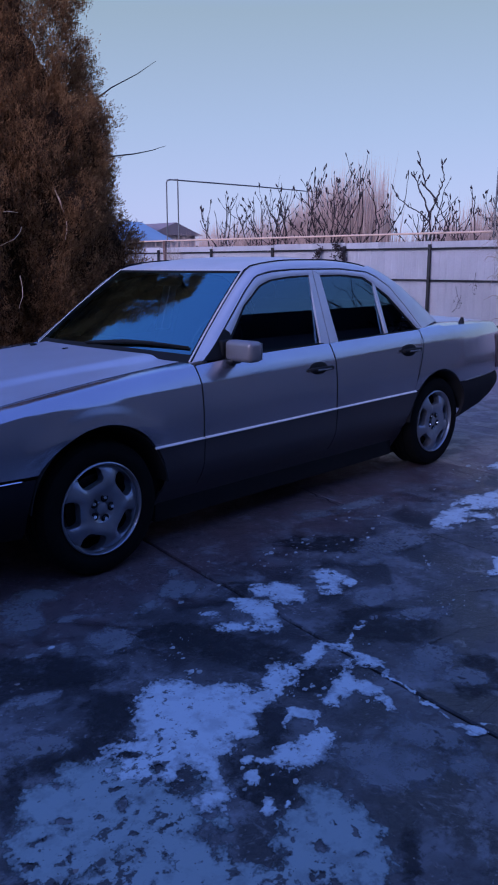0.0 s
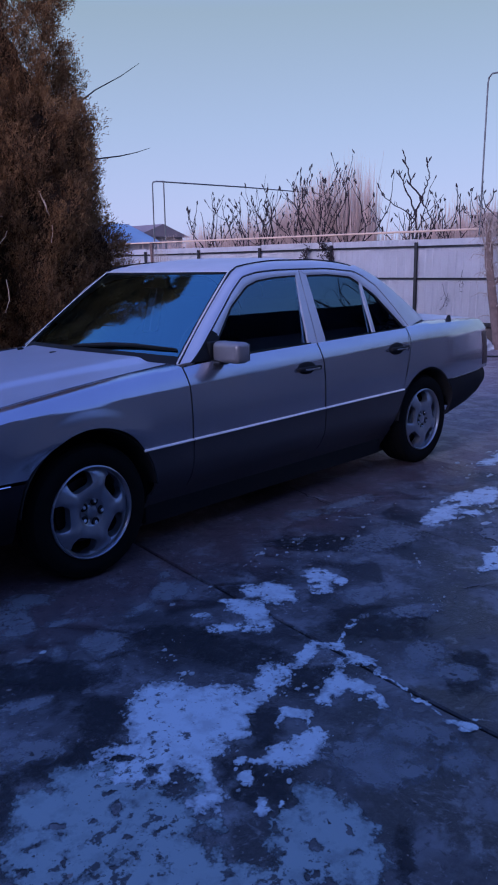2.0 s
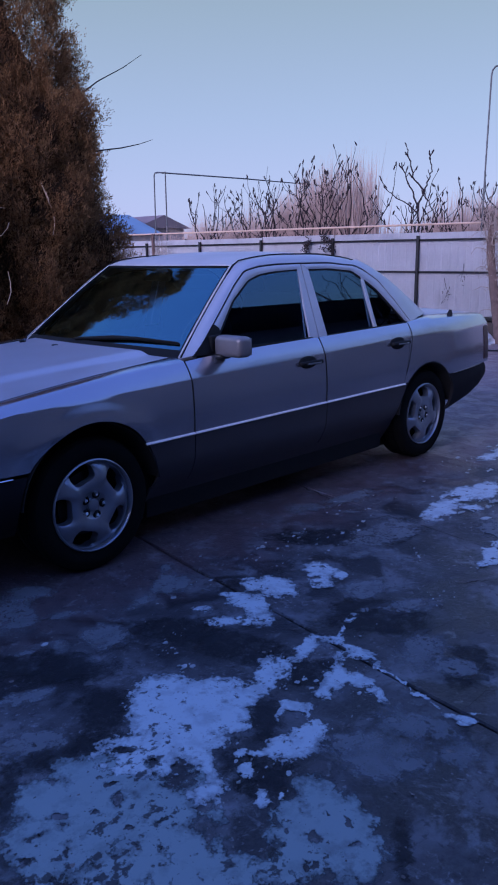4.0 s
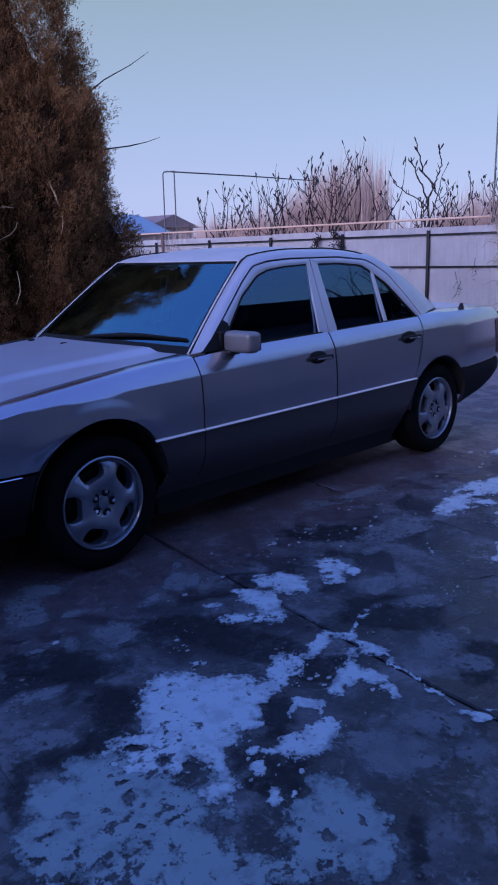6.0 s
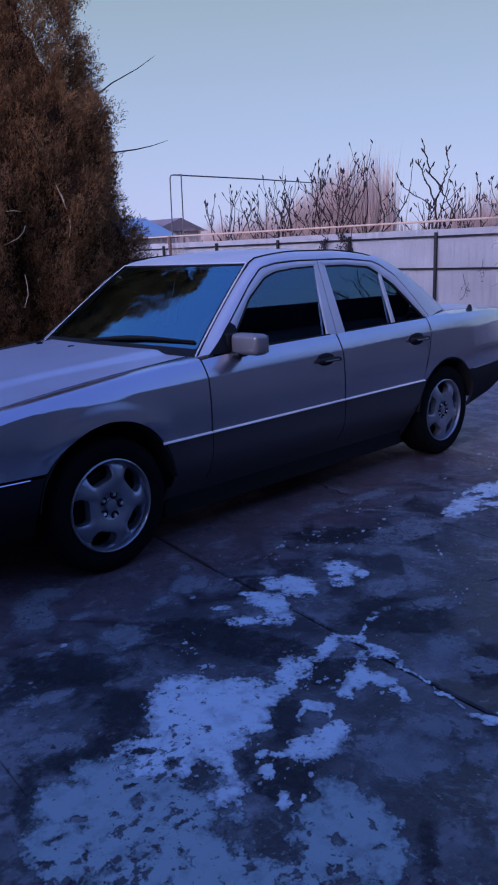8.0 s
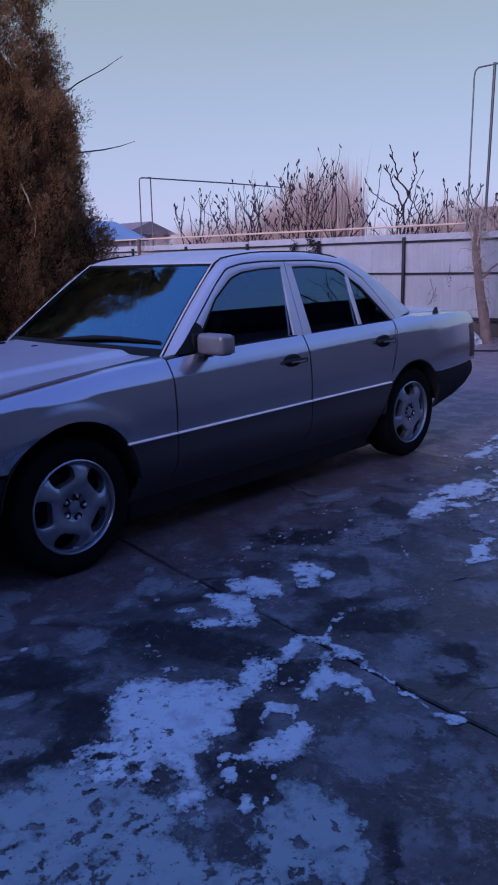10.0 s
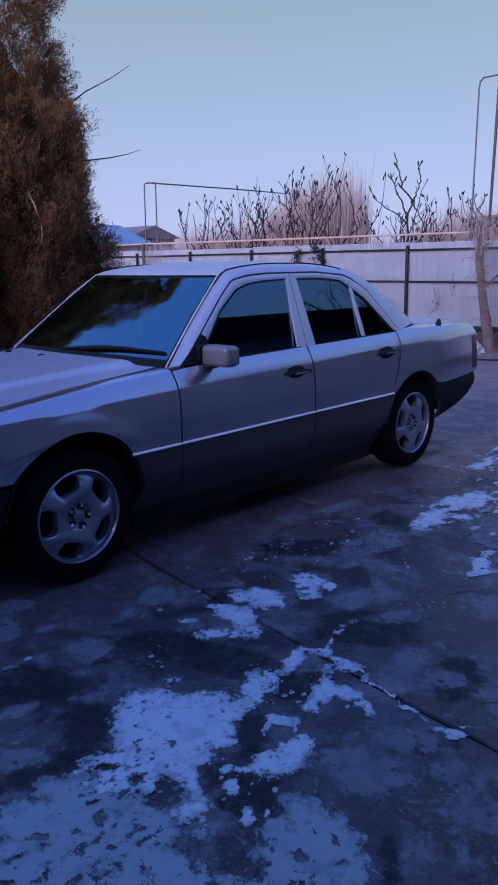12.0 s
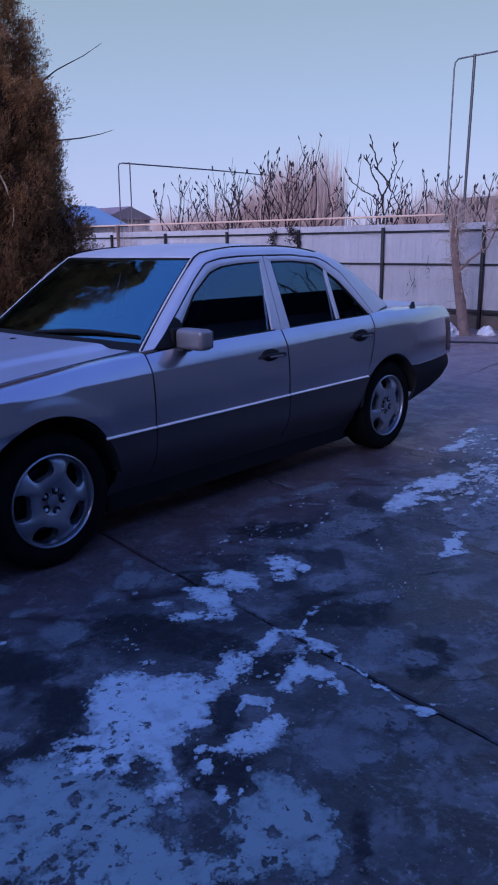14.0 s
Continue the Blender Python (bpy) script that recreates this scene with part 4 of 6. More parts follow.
def snow(blobs, holes=(), seed=1, high=0.0018, rough=0.60, scale=24.0, res=0.006, material=None, label="patch of dirty trodden snow on the concrete", what="snow", base=0.0016):
    """A patch of old snow: rounded ovals (x, y, half length, half width, turn) with ragged, thinning edges and holes."""
    b = np.array(blobs, float)
    reach = b[:, 2:4].max(axis=1) * 1.4 + 0.05
    x0, x1 = (b[:, 0] - reach).min(), (b[:, 0] + reach).max()
    y0, y1 = (b[:, 1] - reach).min(), (b[:, 1] + reach).max()
    xs, ys = np.arange(x0, x1, res), np.arange(y0, y1, res)
    X, Y = np.meshgrid(xs, ys, indexing="ij")
    WX = X + 0.030 * grid_noise(X * 20, Y * 20, seed + 11, 5, 0.80)
    WY = Y + 0.030 * grid_noise(X * 20, Y * 20, seed + 17, 5, 0.80)

    def depth(ovals, soft, near=0.8):
        out = np.full_like(X, -9.0)
        for cx, cy, a, w, turn in ovals:
            c, s_ = math.cos(radians(turn)), math.sin(radians(turn))
            u, v = (WX - cx) * c + (WY - cy) * s_, -(WX - cx) * s_ + (WY - cy) * c
            d = 1 - ((np.abs(u) / a) ** 2.5 + (np.abs(v) / w) ** 2.5) ** 0.4
            out = np.maximum(out, d * w / min(soft, near * w))
        return out

    f = np.minimum(depth(blobs, 0.05), 0.85)
    if len(holes):
        f = np.minimum(f, -depth(holes, 0.045, 1.5))
    f = f + 0.06 + rough * (0.8 * grid_noise(X * scale, Y * scale, seed, 5, 0.7) + 0.45 * grid_noise(X * scale * 4, Y * scale * 4, seed + 7, 3))
    Z = base + np.clip(f * 0.02, 0, high) + np.where(f > 0.1, 0.0006 * grid_noise(X * 30, Y * 30, seed + 5, 3), 0)
    keep = f > -0.30
    cell = keep[:-1, :-1] & keep[1:, :-1] & keep[:-1, 1:] & keep[1:, 1:]
    used = np.zeros_like(keep)
    used[:-1, :-1] |= cell
    used[1:, :-1] |= cell
    used[:-1, 1:] |= cell
    used[1:, 1:] |= cell
    idx = np.full(keep.shape, -1)
    idx[used] = np.arange(used.sum())
    verts = np.stack((X[used], Y[used], Z[used]), axis=1)
    i, j = np.nonzero(cell)
    faces = np.stack((idx[i, j], idx[i + 1, j], idx[i + 1, j + 1], idx[i, j + 1]), axis=1)
    name = "snow_patch" if what == "snow" else "ground_" + what
    me = bpy.data.meshes.new(name)
    me.from_pydata(verts.tolist(), [], faces.tolist())
    me.polygons.foreach_set("use_smooth", [True] * len(me.polygons))
    me.attributes.new("cover", "FLOAT", "POINT").data.foreach_set("value", f[used].astype(np.float32))
    me.materials.append(material or M_snow)
    return tagged(new(name, me), label, what, "snow on the yard" if what == "snow" else "stains on the yard", "stuff")


# the broad trodden sheet nearest the house, then the smaller remnants
snow([(-0.501, -1.078, 0.199, 0.124, 54), (-0.383, -1.184, 0.172, 0.133, 52), (-0.593, -1.258, 0.136, 0.116, 116), (-0.725, -1.216, 0.139, 0.094, 125), (-0.637, -1.414, 0.137, 0.061, 48), (-0.243, -1.227, 0.056, 0.053, 50), (-0.421, -1.324, 0.055, 0.041, 161), (-0.128, -1.186, 0.125, 0.041, -145)],
     [(-0.691, -1.382, 0.059, 0.041, 54), (-0.562, -1.426, 0.088, 0.043, 46), (-0.319, -1.345, 0.075, 0.052, -137), (-0.391, -1.418, 0.069, 0.045, -138), (-0.458, -1.36, 0.045, 0.014, 147), (-0.801, -1.163, 0.026, 0.02, 113), (-0.732, -1.168, 0.037, 0.014, 131), (-0.722, -1.267, 0.016, 0.013, 66)],
     seed=3, label="broad sheet of dirty trodden snow on the concrete")
# the nearer sheets take the darker snow colour that includes the house shade
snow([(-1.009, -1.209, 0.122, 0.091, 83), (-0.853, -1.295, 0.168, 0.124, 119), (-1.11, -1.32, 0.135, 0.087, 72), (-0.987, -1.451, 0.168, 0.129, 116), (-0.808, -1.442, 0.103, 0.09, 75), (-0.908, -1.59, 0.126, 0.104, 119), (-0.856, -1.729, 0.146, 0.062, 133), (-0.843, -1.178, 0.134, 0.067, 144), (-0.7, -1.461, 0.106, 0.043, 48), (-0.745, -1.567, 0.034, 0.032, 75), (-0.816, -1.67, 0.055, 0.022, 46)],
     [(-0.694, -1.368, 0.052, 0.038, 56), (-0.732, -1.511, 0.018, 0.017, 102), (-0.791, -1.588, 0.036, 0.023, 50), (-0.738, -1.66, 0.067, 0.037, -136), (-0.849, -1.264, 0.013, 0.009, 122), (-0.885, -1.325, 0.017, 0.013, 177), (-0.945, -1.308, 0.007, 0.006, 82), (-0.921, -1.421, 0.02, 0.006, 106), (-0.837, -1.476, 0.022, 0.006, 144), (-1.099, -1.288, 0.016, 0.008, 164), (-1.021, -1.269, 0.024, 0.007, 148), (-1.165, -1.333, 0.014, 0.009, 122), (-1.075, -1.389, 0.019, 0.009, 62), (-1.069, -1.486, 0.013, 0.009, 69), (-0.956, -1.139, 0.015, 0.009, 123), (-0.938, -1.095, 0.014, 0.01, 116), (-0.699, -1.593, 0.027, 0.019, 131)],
     seed=4, high=0.0008, material=M_snow_dim, label="thin sheet of dirty snow, coloured darker for the shade by the house")
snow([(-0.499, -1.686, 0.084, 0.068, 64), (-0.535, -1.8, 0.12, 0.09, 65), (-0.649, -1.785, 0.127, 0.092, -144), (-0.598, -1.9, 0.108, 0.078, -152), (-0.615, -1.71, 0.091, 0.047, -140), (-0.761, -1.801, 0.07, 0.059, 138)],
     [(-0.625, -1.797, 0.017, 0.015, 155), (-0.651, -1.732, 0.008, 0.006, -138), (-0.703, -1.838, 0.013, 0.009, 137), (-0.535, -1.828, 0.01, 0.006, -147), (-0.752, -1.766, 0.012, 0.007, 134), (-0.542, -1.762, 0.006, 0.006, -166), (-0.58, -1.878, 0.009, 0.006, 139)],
     seed=6, high=0.0008, material=M_snow_dim, label="thin sheet of dirty snow, coloured darker for the shade by the house")
snow([(-0.326, -1.517, 0.086, 0.059, -169), (-0.409, -1.501, 0.065, 0.051, 170), (-0.489, -1.454, 0.053, 0.021, 133), (-0.266, -1.512, 0.047, 0.03, -144)],
     (),
     seed=5)
snow([(0.102, -1.164, 0.109, 0.037, -168), (0.201, -1.185, 0.064, 0.036, 134), (0.188, -1.303, 0.098, 0.051, 96), (0.179, -1.383, 0.061, 0.038, 77), (0.023, -1.354, 0.077, 0.055, -164), (-0.061, -1.395, 0.072, 0.04, -157), (0.046, -1.438, 0.078, 0.046, 84), (0.028, -1.521, 0.059, 0.027, 58), (0.104, -1.312, 0.081, 0.024, -143)],
     [(0.177, -1.23, 0.051, 0.031, 90), (-0.003, -1.275, 0.07, 0.052, -145), (0.137, -1.372, 0.054, 0.031, 103), (-0.034, -1.474, 0.053, 0.044, 148)],
     seed=8, scale=26)
snow([(-0.077, -1.194, 0.071, 0.036, 45), (-0.216, -1.375, 0.057, 0.029, 112), (-0.284, -1.375, 0.05, 0.011, -144), (-0.217, -1.429, 0.038, 0.007, -140)],
     (),
     seed=9, scale=26)
snow([(0.41, -1.137, 0.052, 0.02, -163), (0.298, -1.17, 0.084, 0.009, -156), (-0.615, -1.598, 0.042, 0.021, -137), (-0.557, -1.491, 0.032, 0.02, 49), (-0.575, -1.632, 0.012, 0.011, 140)],
     [(0.416, -1.13, 0.022, 0.009, -167)],
     seed=10, scale=26)
snow([(0.434, -0.707, 0.117, 0.089, 78), (0.388, -0.639, 0.074, 0.066, 48), (0.234, -0.771, 0.128, 0.057, 54), (0.17, -0.887, 0.066, 0.039, -137), (0.236, -0.694, 0.074, 0.068, 57), (0.046, -0.787, 0.078, 0.04, 131), (0.069, -0.654, 0.052, 0.026, 131), (0.239, -0.623, 0.069, 0.029, 131), (0.104, -0.844, 0.046, 0.044, 98)],
     [(0.119, -0.702, 0.049, 0.026, 116), (0.145, -0.785, 0.023, 0.021, 124)],
     seed=12, scale=26)
snow([(0.706, -0.75, 0.1, 0.073, 73), (0.62, -0.825, 0.082, 0.056, -144), (0.719, -0.843, 0.046, 0.036, -149)],
     [(0.622, -0.773, 0.021, 0.013, 133)],
     seed=14, scale=26)
snow([(0.152, -1.468, 0.049, 0.006, 76), (0.142, -1.549, 0.046, 0.008, 78), (0.112, -1.643, 0.046, 0.011, 81), (0.096, -1.713, 0.027, 0.007, 77), (0.075, -1.786, 0.041, 0.019, 105), (0.087, -1.821, 0.024, 0.015, 144), (0.139, -1.816, 0.022, 0.009, 136), (0.056, -1.823, 0.023, 0.009, 135)],
     [(0.1, -1.791, 0.013, 0.009, 147)],
     seed=24, scale=26)
snow([(2.354, -0.698, 0.219, 0.09, -166), (2.156, -0.651, 0.232, 0.101, -169), (1.85, -0.698, 0.238, 0.084, -165), (1.999, -0.817, 0.071, 0.06, 167)],
     [(2.089, -0.626, 0.052, 0.018, 162), (2.06, -0.737, 0.047, 0.023, 129), (1.755, -0.781, 0.039, 0.016, 162)],
     seed=16, scale=26, res=0.011)
snow([(1.416, -1.228, 0.11, 0.044, -155), (1.332, -1.276, 0.078, 0.04, 149), (1.252, -1.265, 0.048, 0.014, 173), (1.571, -1.174, 0.055, 0.035, 164)],
     (),
     seed=18, scale=26, res=0.01)
snow([(3.743, -0.219, 0.13, 0.062, 177), (3.45, -0.333, 0.20, 0.07, 171), (3.15, -0.336, 0.17, 0.066, -180), (3.30, -0.42, 0.08, 0.04, 160), (4.022, -0.325, 0.057, 0.042, 142)],
     (),
     seed=20, scale=26, res=0.010)
snow([(2.761, -0.753, 0.104, 0.048, 153), (2.641, -0.985, 0.08, 0.054, -169), (2.411, -0.96, 0.086, 0.024, 128), (2.113, -1.035, 0.13, 0.033, -173), (2.246, -1.073, 0.075, 0.019, -165), (2.598, -0.736, 0.043, 0.034, -178), (2.442, -0.782, 0.04, 0.033, 178), (2.124, -1.204, 0.032, 0.018, -164), (2.076, -1.139, 0.031, 0.012, -158)],
     (),
     seed=22, scale=26, res=0.013)
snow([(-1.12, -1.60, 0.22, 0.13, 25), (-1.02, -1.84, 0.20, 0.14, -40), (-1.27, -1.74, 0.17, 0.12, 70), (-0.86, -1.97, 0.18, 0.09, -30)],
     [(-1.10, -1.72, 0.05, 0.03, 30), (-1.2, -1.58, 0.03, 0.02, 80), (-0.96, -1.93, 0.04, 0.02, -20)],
     seed=7, high=0.0008, material=M_snow_dim, label="thin sheet of dirty snow, coloured darker for the shade by the house")
# dark damp stains where snow has melted, and paler dried films
for n_, oval in enumerate(((-0.334, -1.356, 0.13, 0.075, -137), (-0.546, -1.56, 0.101, 0.091, -140), (-0.57, -1.437, 0.118, 0.059, 46), (-0.014, -1.284, 0.124, 0.099, 139), (-0.053, -1.003, 0.212, 0.123, 109), (-0.836, -1.065, 0.204, 0.095, 145), (-0.648, -0.954, 0.166, 0.09, 59), (-0.618, -0.595, 0.269, 0.102, 130), (0.493, -1.209, 0.214, 0.165, 118), (-0.033, -1.793, 0.124, 0.066, 120), (0.386, -1.66, 0.183, 0.086, -156), (-1.077, -1.102, 0.167, 0.038, 62), (-0.495, -1.964, 0.116, 0.03, -148), (-0.141, -0.712, 0.167, 0.114, 107), (1.075, -0.499, 0.353, 0.135, 132))):
    snow([oval], seed=80 + n_, high=0.0003, rough=0.8, scale=9, res=0.011, material=M_melt, label="dark damp stain of melted snow", what="stain", base=0.0007)
for n_, oval in enumerate(((-0.246, -1.738, 0.141, 0.108, 146), (-0.078, -1.884, 0.087, 0.068, 168), (0.383, -1.482, 0.15, 0.097, -157), (0.141, -0.352, 0.129, 0.104, -146), (0.235, -0.201, 0.063, 0.042, 57), (-0.072, -0.401, 0.095, 0.043, -165), (-0.367, -0.263, 0.089, 0.042, 168), (-0.516, -0.474, 0.059, 0.042, 114), (-0.636, -0.43, 0.049, 0.027, 166), (-0.49, -0.121, 0.19, 0.097, 67), (-0.347, -0.54, 0.123, 0.1, 90), (0.512, -1.13, 0.044, 0.016, 176), (0.99, -0.756, 0.094, 0.057, -178), (1.475, -0.626, 0.132, 0.042, -147), (0.693, -1.307, 0.055, 0.032, -155), (1.097, 0.333, 0.033, 0.02, 49), (-0.79, -0.701, 0.144, 0.051, 156), (1.088, -0.976, 0.054, 0.029, 135), (1.479, -0.344, 0.084, 0.03, 132))):
    snow([oval], seed=100 + n_, high=0.0004, rough=0.45, scale=14, res=0.010, material=M_ice, label="thin pale film dried on the concrete", what="film", base=0.0011)
# thin refrozen ice films
for n_, oval in enumerate(((-0.9, -0.93, 0.095, 0.073, 146), (1.7, -0.18, 0.287, 0.072, 174), (1.36, -0.11, 0.14, 0.079, 150), (1.01, -0.35, 0.043, 0.04, 2), (1.31, -0.69, 0.261, 0.129, 173), (0.66, -1.01, 0.135, 0.092, 166), (0.66, -1.24, 0.147, 0.067, 151), (-0.04, -1.73, 0.136, 0.084, 93), (-0.25, -1.63, 0.122, 0.054, 154), (-0.2, -1.82, 0.094, 0.047, 139), (0.35, -1.62, 0.111, 0.07, 114), (-0.35, 0.02, 0.14, 0.084, 148), (3.503, -0.509, 0.633, 0.246, -158), (2.399, -1.022, 0.598, 0.148, -157), (1.809, -1.126, 0.203, 0.166, 171))):
    snow([oval], seed=40 + n_, high=0.002, rough=0.9, scale=9, res=0.009, material=M_ice, label="thin grey film of refrozen ice")
heap_bm = bmesh.new()
bmesh.ops.create_icosphere(heap_bm, subdivisions=4, radius=1)
for v in heap_bm.verts:
    k = 1 + 0.30 * noise.fractal(v.co * 1.7, 0.8, 2.1, 5)
    v.co = Vector((v.co.x * 0.36 * k, v.co.y * 0.40 * k, max(-0.02, v.co.z) * 0.25 * k))
heap = part("snow_heap", heap_bm, M_heap)
heap.location = (9.72, 3.38, -0.02)
tagged(heap, "low heap of swept snow beside the tree", "snow", "snow on the yard")
lump = copy_thing(heap, pose(10.20, 2.72, -0.03, 0, 0, 40))
lump.scale = (0.40, 0.34, 0.66)
tagged(lump, "small lump of snow by the fence foot", "snow", "snow on the yard")

# dead leaf and bark crumbs strewn on the concrete
rs = np.random.RandomState(61)
V, F = [], []
for i in range(900):
    if rs.rand() < 0.55:
        cx, cy = 1.25 + rs.randn() * 0.65, -0.45 + rs.randn() * 0.28
    else:
        cx, cy = -1.3 + 5.5 * rs.rand(), -2.1 + 2.3 * rs.rand()
    r_ = 0.002 + 0.007 * rs.rand() ** 3
    o = len(V)
    for k in range(5):
        a = k * 1.2566 + rs.rand() * 0.6
        V.append((cx + r_ * math.cos(a) * (0.6 + rs.rand()), cy + r_ * math.sin(a) * (0.6 + rs.rand()), 0.0015 + 0.002 * rs.rand()))
    V.append((cx, cy, 0.003 + 0.002 * rs.rand()))
    F += [(o + k, o + (k + 1) % 5, o + 5) for k in range(5)]
me = bpy.data.meshes.new("leaf_litter")
me.from_pydata(V, [], F)
me.materials.append(mat("crumbled_leaf", (0.05, 0.04, 0.035), 0.9, scale=3, island=0.8, col2=(0.34, 0.31, 0.29)))
tagged(new("leaf_litter", me), "crumbs of dead leaf and ice on the concrete", "litter", kind="stuff")

# broken plates of ice and snow kicked about the yard
rs = np.random.RandomState(87)
V, F = [], []
spots = ((2.75, -0.88, 0.30, 0.10, 80), (2.35, -0.85, 0.22, 0.10, 40), (3.4, -0.72, 0.42, 0.14, 130), (2.70, -0.92, 0.34, 0.10, 120), (3.3, -0.35, 0.4, 0.12, 30), (1.0, -0.55, 0.45, 0.16, 22), (0.2, -0.45, 0.4, 0.14, 14), (-0.5, -1.52, 0.14, 0.07, 22), (0.0, -1.28, 0.2, 0.1, 18), (1.011, -0.366, 0.025, 0.015, 5), (0.751, -0.328, 0.038, 0.015, 9), (0.605, -0.409, 0.044, 0.023, 6), (-0.163, -0.738, 0.021, 0.015, 6), (-0.274, -0.803, 0.025, 0.015, 8), (-0.295, -0.935, 0.02, 0.015, 8), (1.558, -0.246, 0.065, 0.059, 12), (1.714, -0.372, 0.132, 0.079, 10), (1.145, -0.987, 0.05, 0.035, 8), (0.802, -1.307, 0.044, 0.032, 10), (-0.012, -1.446, 0.064, 0.045, 10), (-0.113, -1.287, 0.035, 0.022, 10))
for cx, cy, sx, sy, count in spots:
    for i in range(count):
        px, py = cx + rs.randn() * sx, cy + rs.randn() * sy
        r_ = (0.006 + 0.034 * rs.rand() ** 2.2) * (1.0 if cx > 2 else 0.36)
        h_ = 0.0015 + 0.0025 * rs.rand()
        n, turn, flat = 7, rs.rand() * 6.28, 0.35 + 0.5 * rs.rand()
        o = len(V)
        tilt = rs.randn(2) * 0.12
        for z in (0.0, h_):
            for k in range(n):
                a = turn + k * 2 * math.pi / n + rs.rand() * 0.5
                q = r_ * (0.5 + 0.9 * rs.rand()) * (1.0 if z == 0 else 0.85)
                dx, dy = q * math.cos(a), q * math.sin(a) * flat
                V.append((px + dx, py + dy, 0.0012 + z + (abs(tilt[0] * dx + tilt[1] * dy) if z else 0)))
        F.append(tuple(o + n + k for k in range(n)))
        F += [(o + k, o + (k + 1) % n, o + n + (k + 1) % n, o + n + k) for k in range(n)]
me = bpy.data.meshes.new("ice_crumbs")
me.from_pydata(V, [], F)
me.materials.append(mat("crumbled_ice", (0.26, 0.28, 0.29), 0.5, scale=3, island=0.7, col2=(0.72, 0.78, 0.80)))
tagged(new("ice_crumbs", me), "broken plates of ice scattered on the concrete", "ice", kind="stuff")

# ---------------------------------------------------------------- fence
FX, F0, STEP = 10.90, 3.20, 1.985
fence = thing("metal_fence", "pale sheet-metal fence on dark steel posts and rails", "fence", (FX, 0, -0.03))


def sheet_mesh():
    bm = bmesh.new()
    w, cols = STEP - 0.01, 13
    prof = []
    for i in range(cols):
        b = -w / 2 + w * i / cols
        p = w / cols
        prof += [(b, 0.0), (b + p * 0.62, 0.0), (b + p * 0.72, 0.006), (b + p * 0.90, 0.006)]
    prof.append((w / 2, 0.0))
    cols_ = [[bm.verts.new((x + 0.004 * noise.noise((y * 2, z * 2, 1)), y, z)) for z in (0.29, 0.75, 1.3, 1.83)] for y, x in prof]
    for a, b in zip(cols_, cols_[1:]):
        for i in range(3):
            bm.faces.new((a[i], b[i], b[i + 1], a[i + 1]))
    bmesh.ops.solidify(bm, geom=bm.faces[:], thickness=0.002)
    return bm


first = None
for k in (-5, -4, -3, 0, 1, 2, 3, 4, 5, 6, 7):
    y = F0 + STEP * k
    lean = 0.008 * noise.noise((k * 1.3, 0, 3))
    part("post", box(0, y, 0.88, 0.05, 0.052, 1.80, 0.004, rot=pose(0, 0, 0, lean * 60, 0, 0)), M_steel, fence)
    if first is None:
        first = part("sheet", sheet_mesh(), M_sheet, fence, sharp=0.2)
        sh = first
    else:
        sh = new("sheet", first.data)
        sh.parent = fence
    sh.location = (0.052, y + STEP / 2, 0.008 * (k % 3))
    for z, h in ((1.70, 0.038), (1.125, 0.036), (0.33, 0.065)):
        part("rail", box(0.028, y + STEP / 2, z + 0.012 * noise.noise((k, z, 1)), 0.035, STEP - 0.052, h, 0.003), M_steel, fence)
    part("base_board", box(0.07, y + STEP / 2, 0.13, 0.03, STEP - 0.02, 0.26, 0.006), M_base, fence)

# the short bay between the last post and the gate
sh = new("sheet", first.data)
sh.parent = fence
sh.location, sh.scale = (0.052, F0 - 0.24, 0.004), (1, 0.42 / STEP, 1)
for z, h in ((1.70, 0.038), (1.125, 0.036), (0.33, 0.065)):
    part("rail", box(0.028, F0 - 0.24, z, 0.035, 0.42, h, 0.003), M_steel, fence)
part("base_board", box(0.07, F0 - 0.24, 0.13, 0.03, 0.44, 0.26, 0.006), M_base, fence)
gate = thing("yard_gate", "tan sheet-metal yard gate between two thick dark posts", "gate", (FX, 0, -0.035))
for y in (2.67, -0.62):
    gp = part("gate_post", box(0, y, 1.16, 0.14, 0.14, 2.32, 0.008), M_steel, gate)
    part("post_cap", box(0, y, 2.345, 0.165, 0.165, 0.045, 0.008), M_steel, gp)
for y0, y1 in ((2.585, 1.03), (1.015, -0.535)):
    yc, w = (y0 + y1) / 2, y0 - y1
    leaf = part("gate_leaf", box(0.012, yc, 1.13, 0.012, w - 0.05, 2.02, 0.002), M_gate, gate)
    for z in (0.13, 1.13, 2.13):
        part("frame_rail", box(0, yc, z, 0.04, w - 0.012, 0.045, 0.003), M_steel, leaf)
    for y in (y0 - 0.03, y1 + 0.03):
        part("frame_stile", box(-0.002, y, 1.13, 0.046, 0.042, 2.06, 0.003), M_steel, leaf)

# faded pipe carried along the fence top, and the tall pipe bridge beside the gate
pipe = thing("gas_pipe", "faded yellow gas pipe running above the fence", "pipe", (11.12, 0, 0))
part("pipe_run", tube([(0, 4.0, 1.95), (0, 9.0, 1.965), (0, 18, 2.0)], 0.019, 8), M_pipe, pipe)
for y in (5.4, 9.2, 13.1):
    part("pipe_stay", box(0, y, 0.95, 0.03, 0.03, 1.97, 0.003), M_steel, pipe)
part("pipe_post", box(-0.30, 12.76, 0.97, 0.065, 0.065, 2.0, 0.005), M_rust, pipe, "rusty brown post")
part("bracket", box(-0.14, 12.76, 1.95, 0.30, 0.03, 0.03, 0.003), M_rust, pipe)
bridge = thing("pipe_bridge", "tall grey pipe bridge over the gateway", "pipe", (11.02, 0, 0))
